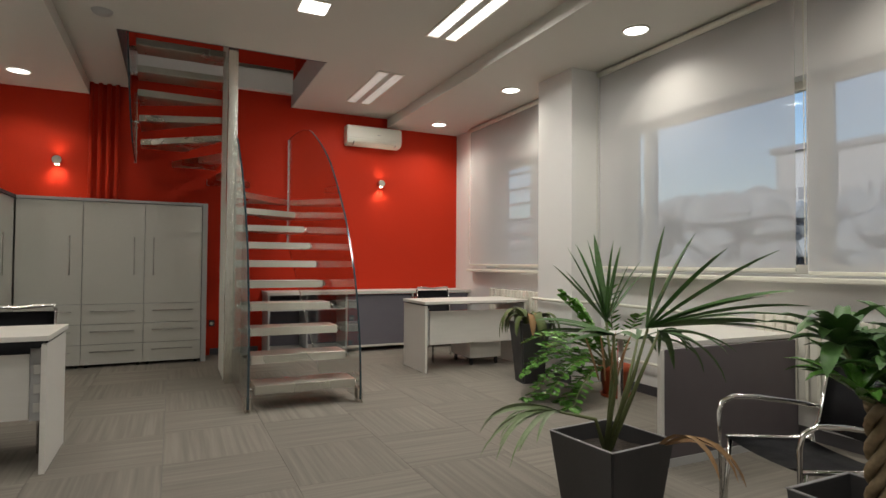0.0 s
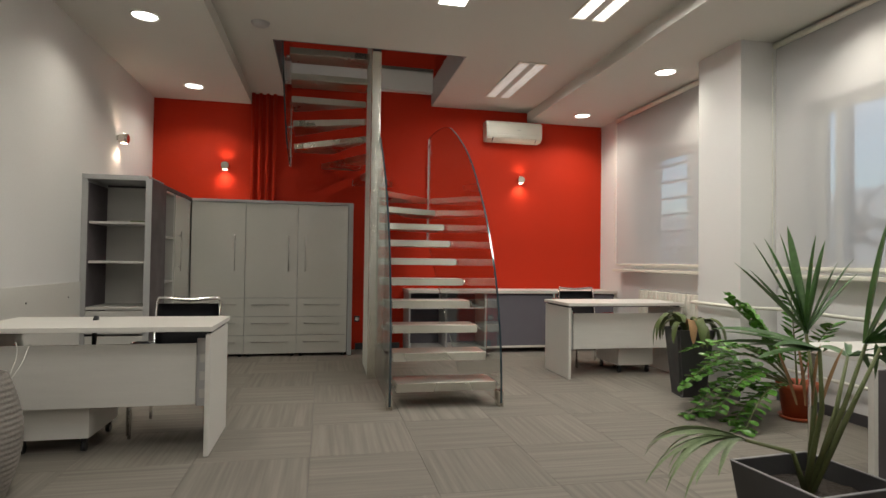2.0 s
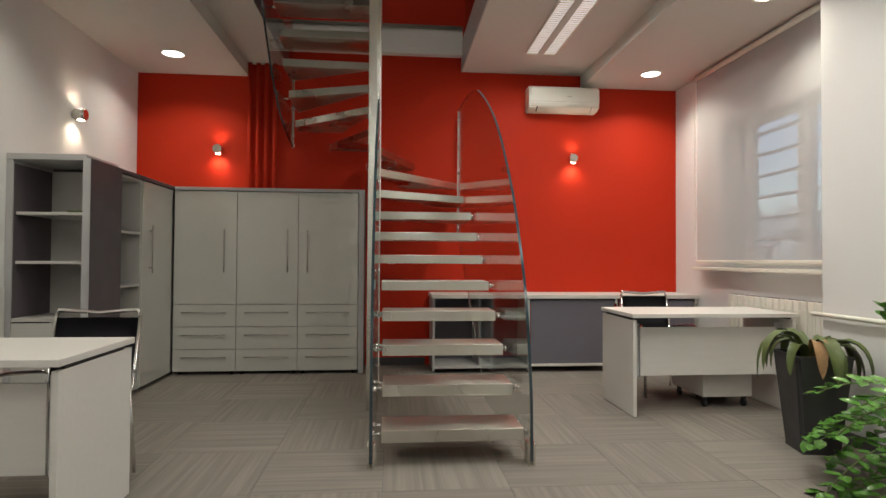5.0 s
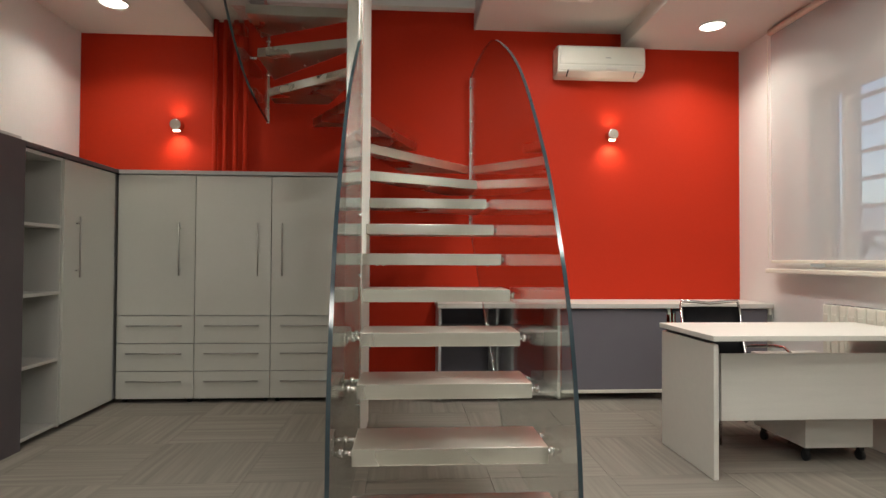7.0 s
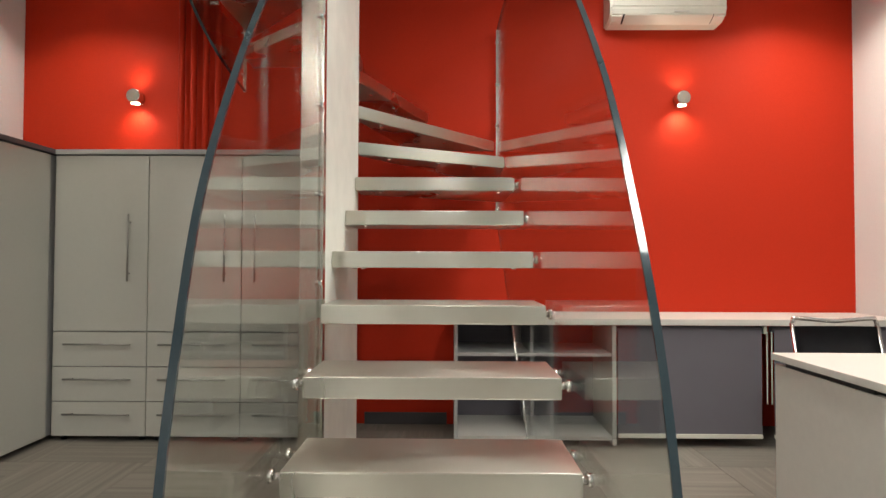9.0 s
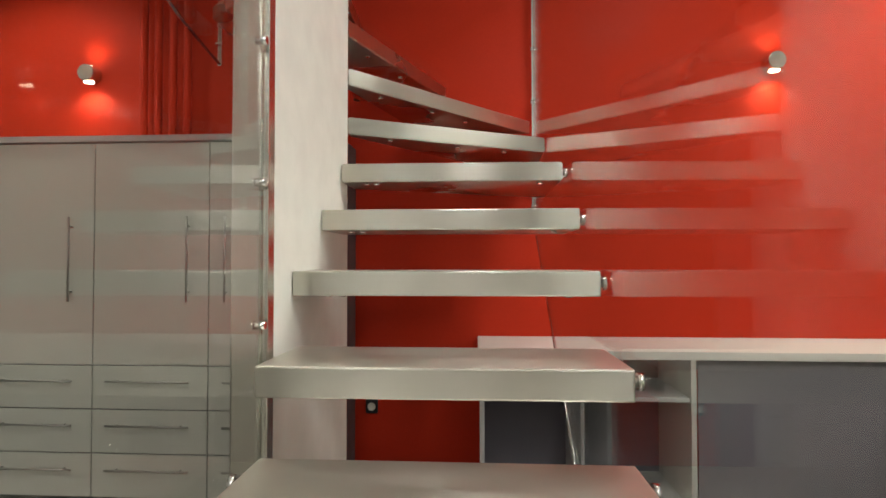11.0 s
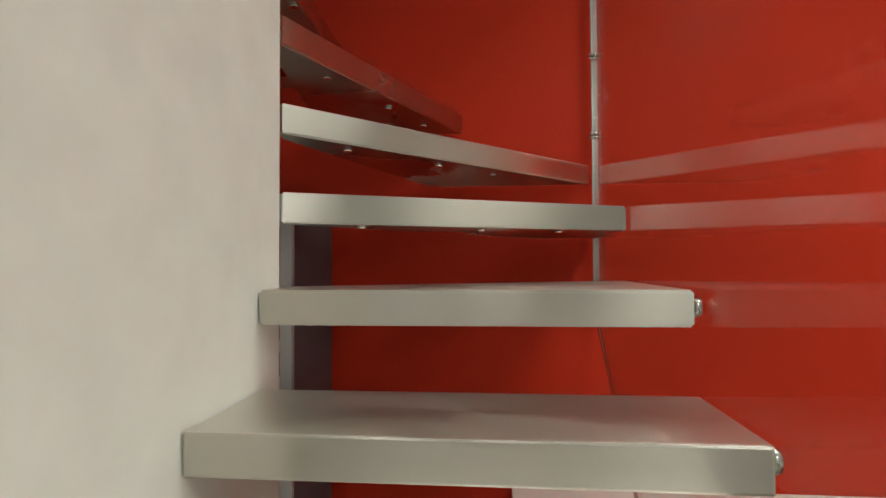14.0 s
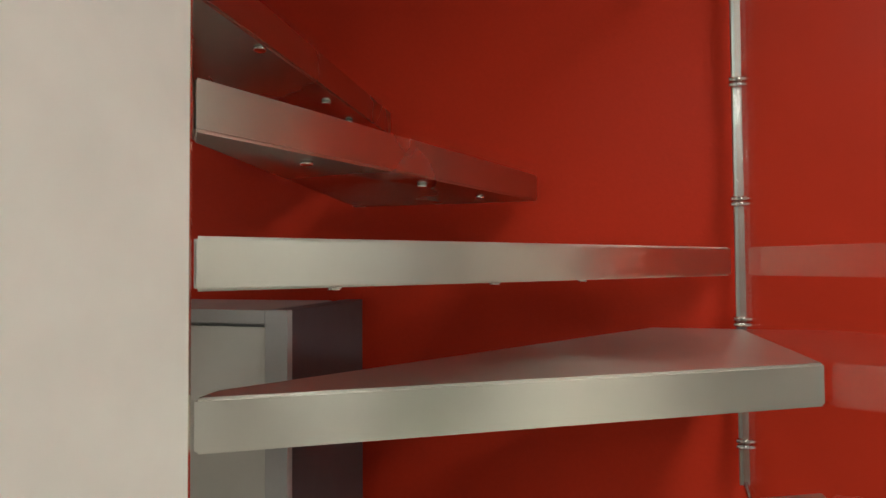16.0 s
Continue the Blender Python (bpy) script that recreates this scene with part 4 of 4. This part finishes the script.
def square_pot(x, y, top, bottom, h, turn, label, rim=True):
    b = thing("planter", (0, 0, 0), label, "planter", "dark planters")
    bm = bmesh.new()
    t, o = top / 2, bottom / 2
    ring = lambda r, z: [bm.verts.new((sx * r, sy * r, z)) for sx, sy in ((-1, -1), (1, -1), (1, 1), (-1, 1))]
    rs = [ring(o, 0.0), ring(t, h), ring(t - 0.012, h), ring(t - 0.03, h - 0.09)]
    for a, c in zip(rs, rs[1:]):
        for k in range(4):
            bm.faces.new((a[k], a[(k + 1) % 4], c[(k + 1) % 4], c[k]))
    bm.faces.new(rs[0][::-1])
    bmesh.ops.bevel(bm, geom=[e for e in bm.edges if abs(e.verts[0].co.z - e.verts[1].co.z) > 0.2], offset=0.008, segments=2, affect='EDGES')
    part("shell", bm, POT_DARK, b)
    bm = bmesh.new()
    for sx, sy, w, d in ((0, -1, t, 0.006), (0, 1, t, 0.006), (-1, 0, 0.006, t), (1, 0, 0.006, t)):
        add_box(bm, sx * (t - 0.006) - w * (1 if sx == 0 else 1), sx * (t - 0.006) + w, sy * (t - 0.006) - d, sy * (t - 0.006) + d, h + 0.001, h + 0.004)
    if rim:
        part("rim", bm, POT_RIM, b)
    else:
        bm.free()
    bm = bmesh.new()
    g = bmesh.ops.create_grid(bm, x_segments=9, y_segments=9, size=t - 0.028)
    for v in g["verts"]:
        v.co.z = h - 0.07 + 0.012 * noise.noise(v.co * 20)
    part("soil", bm, SOIL, b)
    b.matrix_basis = pose(x, y, 0, 0, 0, turn)
    return b


def palm():
    rnd = random.Random(4)
    cx, cy, top = 2.005, 1.76, 0.415
    R, D = Vector((0.905, -0.426, 0)), Vector((0.426, 0.905, 0))
    o = Vector((cx, cy, top))
    at = lambda r, u, d=0.0: o + R * r + D * d + Vector((0, 0, u))
    b = thing("palm_plant", (cx, cy, top - 0.06), "green fan palm with arching and dried leaves in a planter", "plant", "potted plants")
    root = o + Vector((0, 0, -0.08))
    hubs = {"a": at(0.0, 0.52, 0.06), "b": at(0.17, 0.50, -0.02), "c": at(0.27, 0.47, 0.10), "l": at(-0.25, 0.12, -0.05), "e": at(-0.02, 0.48, -0.12), "f": at(0.2, 0.42, 0.2)}
    for k, h in hubs.items():
        mid = (root + h) / 2 + Vector((0, 0, 0.06)) + R * (0.02 if k != "l" else 0.05)
        part("stem", tube([root + R * rnd.uniform(-0.03, 0.03), mid, h], [0.013, 0.009, 0.006], 8), STEM, b)
    V = lambda r, u, d=0.0: R * r + D * d + Vector((0, 0, u))
    for name, hub, ax, up, n, sp, ln, w, dr in (
            ("a", "a", V(-0.05, 1, 0.2), V(0, 0, -1), 11, 1.4, 0.42, 0.032, 0.15),
            ("a2", "e", V(-1, 0.15, -0.2), V(0, 1), 6, 1.0, 0.36, 0.032, 0.35),
            ("b", "b", V(0.75, 0.75, -0.15), V(0, 0, 1), 6, 1.25, 0.62, 0.046, 0.25),
            ("b2", "b", V(1, 0.22, -0.25), V(0, 1), 7, 0.7, 0.68, 0.036, 0.4),
            ("c", "c", V(0.8, -0.1, 0.3), V(0, 1), 8, 1.7, 0.44, 0.030, 1.5),
            ("f", "f", V(0.6, 0.1, 0.8), V(0, 1), 7, 1.5, 0.42, 0.030, 1.0)):
        bm = bmesh.new()
        fan(bm, hubs[hub], ax, up, n, sp, ln, w, dr, rnd)
        part("frond", bm, PALM, b)
    bm = bmesh.new()
    fan(bm, hubs["l"], V(-0.9, 0.06, -0.2), V(0, 1), 17, 1.6, 0.42, 0.026, 1.6, rnd)
    part("frond", bm, PALM_PALE, b, "pale drooping frond")
    bm = bmesh.new()
    for k in range(5):
        blade(bm, at(0.16 + 0.01 * k, 0.02, -0.20), V(0.12 + 0.16 * k, 0.25, -0.3), 0.38, 0.035, 3.0, roll=rnd.uniform(-1, 1))
    part("dried_frond", bm, DRIED, b, "brown dried frond hanging over the rim")
    bm = bmesh.new()
    for k in range(4):
        blade(bm, at(-0.05 + 0.03 * k, 0.25, 0.02), V(-0.3 + 0.2 * k, 1, 0), 0.24, 0.03, 0.2)
    part("leaf_sheath", bm, DRIED, b, "dry tan leaf sheaths")


square_pot(2.005, 1.76, 0.40, 0.30, 0.415, 5, "tall square anthracite planter with the palm")
palm()


def bromeliad():
    rnd = random.Random(9)
    x, y, h = 3.49, 4.60, 0.61
    pot = thing("planter", (x, y, 0), "tapered anthracite planter beside the column", "planter", "dark planters")
    bm = bmesh.new()
    add_lathe(bm, x, y, [(0.0005, 0.0), (0.16, 0.0), (0.165, 0.02), (0.235, h - 0.02), (0.238, h), (0.222, h), (0.21, h - 0.08)], 4)
    bmesh.ops.rotate(bm, verts=bm.verts, cent=(x, y, 0), matrix=Matrix.Rotation(radians(33), 3, 'Z'))
    for f in bm.faces:
        f.smooth = False
    bmesh.ops.bevel(bm, geom=[e for e in bm.edges if abs(e.verts[0].co.z - e.verts[1].co.z) > 0.2], offset=0.02, segments=3, affect='EDGES')
    part("shell", bm, POT_DARK, pot)
    part("soil", lathe(x, y, [(0.0005, h - 0.05), (0.16, h - 0.06)], 16), SOIL, pot)
    b = thing("bromeliad", (x, y, h - 0.06), "limp drooping olive-green plant in a tall planter", "plant", "potted plants")
    for k in range(17):
        a = 2 * math.pi * k / 17 + rnd.uniform(-0.2, 0.2)
        bm = bmesh.new()
        blade(bm, (x + 0.05 * math.cos(a), y + 0.05 * math.sin(a), h - 0.05), (math.cos(a), math.sin(a), rnd.uniform(2.2, 4.0)), rnd.uniform(0.38, 0.58), rnd.uniform(0.06, 0.09), rnd.uniform(6.5, 9.0), n=10, fold=0.2)
        part("leaf", bm, DRIED if k % 8 == 3 else BROM, b)


bromeliad()


def leaflet(bm, p, d, n, ln, w):
    d, n = Vector(d).normalized(), Vector(n)
    s = d.cross(n).normalized()
    n = s.cross(d)
    pts = [(0, 0), (0.25, 0.42), (0.55, 0.5), (0.82, 0.32), (1, 0)]
    mid = [bm.verts.new(Vector(p) + d * ln * a - n * 0.1 * w * math.sin(math.pi * a)) for a, _ in pts]
    for sg in (1, -1):
        side = [mid[0]] + [bm.verts.new(Vector(p) + d * ln * a + s * sg * w * b2 + n * 0.14 * w) for a, b2 in pts[1:-1]] + [mid[-1]]
        for k in range(4):
            vs = [mid[k], mid[k + 1], side[k + 1], side[k]]
            vs = [v for i, v in enumerate(vs) if v not in vs[:i]]
            bm.faces.new(vs if sg > 0 else vs[::-1]).smooth = True


def zz_plant():
    rnd = random.Random(12)
    x, y, h = 3.85, 3.74, 0.29
    pot = thing("flower_pot", (x, y, 0), "terracotta-coloured plastic flower pot with saucer", "flower pot")
    part("shell", lathe(x, y, [(0.0005, 0.012), (0.105, 0.012), (0.135, h - 0.055), (0.15, h - 0.05), (0.155, h), (0.143, h), (0.13, h - 0.06)], 36), TERRA, pot)
    part("saucer", lathe(x, y, [(0.0005, 0.001), (0.12, 0.001), (0.14, 0.03), (0.134, 0.03), (0.115, 0.01)], 36), TERRA, pot)
    part("soil", lathe(x, y, [(0.0005, h - 0.04), (0.132, h - 0.045)], 20), SOIL, pot)
    b = thing("zz_plant", (x, y, h - 0.05), "glossy green plant with long arching leafy stems", "plant", "potted plants")
    stems = [(-0.85, 0.15, 0.5, 1.0, 1.9), (-0.8, -0.3, 0.42, 0.95, 2.1), (-0.9, 0.45, 0.7, 0.85, 1.5), (-0.45, 0.3, 1.4, 0.85, 0.9),
             (-0.25, -0.15, 1.7, 0.75, 0.5), (-0.5, 0.0, 0.8, 0.9, 1.8), (-0.75, -0.05, 0.25, 0.8, 2.0), (-0.6, 0.5, 0.5, 0.8, 1.9), (-0.15, -0.5, 1.2, 0.7, 1.0),
             (-0.9, -0.15, 0.8, 0.9, 2.0), (-0.95, 0.25, 0.35, 0.85, 1.8), (-0.65, 0.2, 1.0, 0.95, 1.7), (-0.5, 0.75, 0.8, 0.85, 1.8), (-0.8, 0.6, 0.9, 0.9, 1.9), (-0.6, 0.35, 1.6, 0.8, 0.8), (-0.85, 0.0, 1.1, 1.0, 1.9), (-0.35, 0.45, 1.5, 0.7, 0.7)]
    for dx, dy, dz, ln, droop in stems:
        p = Vector((x + 0.05 * dx, y + 0.05 * dy, h - 0.05))
        d = Vector((dx, dy, dz)).normalized()
        pts, bm = [p.copy()], bmesh.new()
        n = 17
        for k in range(n):
            p = p + d * ln / n
            if p.x > WW - 0.06:
                p.x = WW - 0.06
            if p.z < 0.03:
                p.z = 0.03
            d = (d + Vector((0, 0, -droop / n))).normalized()
            pts.append(p.copy())
            if k > 3:
                s = d.cross(Vector((0, 0, 1)))
                s = s.normalized() if s.length > 0.05 else Vector((1, 0, 0))
                for sg in (1, -1):
                    leaflet(bm, p, s * sg + d * rnd.uniform(0.3, 0.7) + Vector((0, 0, rnd.uniform(-0.1, 0.35))), Vector((rnd.uniform(-0.3, 0.3), rnd.uniform(-0.3, 0.3), 1)), rnd.uniform(0.085, 0.12), rnd.uniform(0.048, 0.062))
        st = part("stem", tube(pts, [0.009 - 0.006 * i / n for i in range(n + 1)], 6), STEM, b)
        part("leaves", bm, ZZ_LEAF, st)


zz_plant()


def dracaena():
    rnd = random.Random(21)
    x, y = 2.115, 0.70
    square_pot(x - 0.02, y, 0.34, 0.26, 0.50, 0, "square anthracite planter with a braided-trunk plant", rim=True)
    b = thing("dracaena", (x, y, 0.43), "leafy dark green plant with a braided trunk", "plant", "potted plants")
    for k in range(3):
        pts = [(x + 0.022 * math.cos(2.1 * k + 0.55 * i), y + 0.022 * math.sin(2.1 * k + 0.55 * i), 0.43 + 0.019 * i) for i in range(20)]
        part("trunk", tube(pts, 0.017, 8), TRUNK, b)
    for c in range(6):
        a = c * 1.05
        hub = Vector((x + 0.09 * math.cos(a), y + 0.09 * math.sin(a), 0.82 + 0.07 * (c % 3)))
        br = part("branch", tube([(x, y, 0.79), hub], 0.008, 6), STEM, b)
        for k in range(16):
            f = rnd.uniform(0, 6.28)
            bm = bmesh.new()
            blade(bm, hub, (math.cos(f), math.sin(f), rnd.uniform(0.0, 1.8)), rnd.uniform(0.16, 0.24), rnd.uniform(0.04, 0.06), rnd.uniform(0.8, 2.2), n=6)
            part("leaf", bm, ZZ_LEAF if c % 3 == 0 else PALM, br)


dracaena()


def vase():
    x, y = -1.46, 3.10
    b = thing("floor_vase", (x, y, 0), "tall ribbed beige floor vase with bare twigs", "vase")
    prof = []
    for k in range(91):
        z = 0.62 * k / 90
        r = 0.085 + 0.10 * math.sin(math.pi * (0.10 + 0.80 * k / 90)) + 0.0025 * math.sin(k * 1.6)
        prof.append((r, z))
    part("body", lathe(x, y, [(0.0005, 0.0)] + prof + [(prof[-1][0] - 0.012, 0.62), (prof[-1][0] - 0.02, 0.5)], 36), RATTAN, b)
    rnd = random.Random(3)
    for k in range(7):
        a = rnd.uniform(0, 6.28)
        pts = [(x + 0.02 * math.cos(a), y + 0.02 * math.sin(a), 0.3)]
        for i in range(1, 10):
            pts.append((x + (0.02 + 0.028 * i) * math.cos(a + 0.12 * i), y + (0.02 + 0.028 * i) * math.sin(a + 0.12 * i), 0.3 + 0.085 * i - 0.004 * i * i + 0.01 * math.sin(i * 2 + k)))
        part("twig", tube(pts, [0.004 - 0.00032 * i for i in range(10)], 6), LAMINATE, b)


vase()

# ---- carpet tiles ----
floor_ob = bpy.data.objects["floor"]
TILE = 0.667


def tile_mesh():
    bm = box(-TILE / 2 + 0.0012, TILE / 2 - 0.0012, -TILE / 2 + 0.0012, TILE / 2 - 0.0012, -0.006, 0.0)
    me = bpy.data.meshes.new("carpet_tile")
    bm.to_mesh(me)
    bm.free()
    me.materials.append(CARPET)
    return me


TM = tile_mesh()
ix0, ix1 = math.floor((LW - 0.113) / TILE), math.ceil((WW - 0.113) / TILE)
iy0, iy1 = math.floor((BW - 3.48) / TILE), math.ceil((RW - 3.48) / TILE)
for ix in range(ix0, ix1):
    for iy in range(iy0, iy1):
        x0, x1 = max(0.113 + ix * TILE, LW), min(0.113 + (ix + 1) * TILE, WW)
        y0, y1 = max(3.48 + iy * TILE, BW), min(3.48 + (iy + 1) * TILE, RW)
        if x1 - x0 < 0.03 or y1 - y0 < 0.03:
            continue
        ob = new("carpet_tile", TM)
        turned = (ix + iy) % 2
        sx, sy = (x1 - x0) / TILE, (y1 - y0) / TILE
        ob.matrix_basis = Matrix.Translation(((x0 + x1) / 2, (y0 + y1) / 2, 0.0)) @ Matrix.Diagonal((sx, sy, 1, 1)) @ pose(0, 0, 0, 0, 0, 90 * turned)
        ob.parent = floor_ob
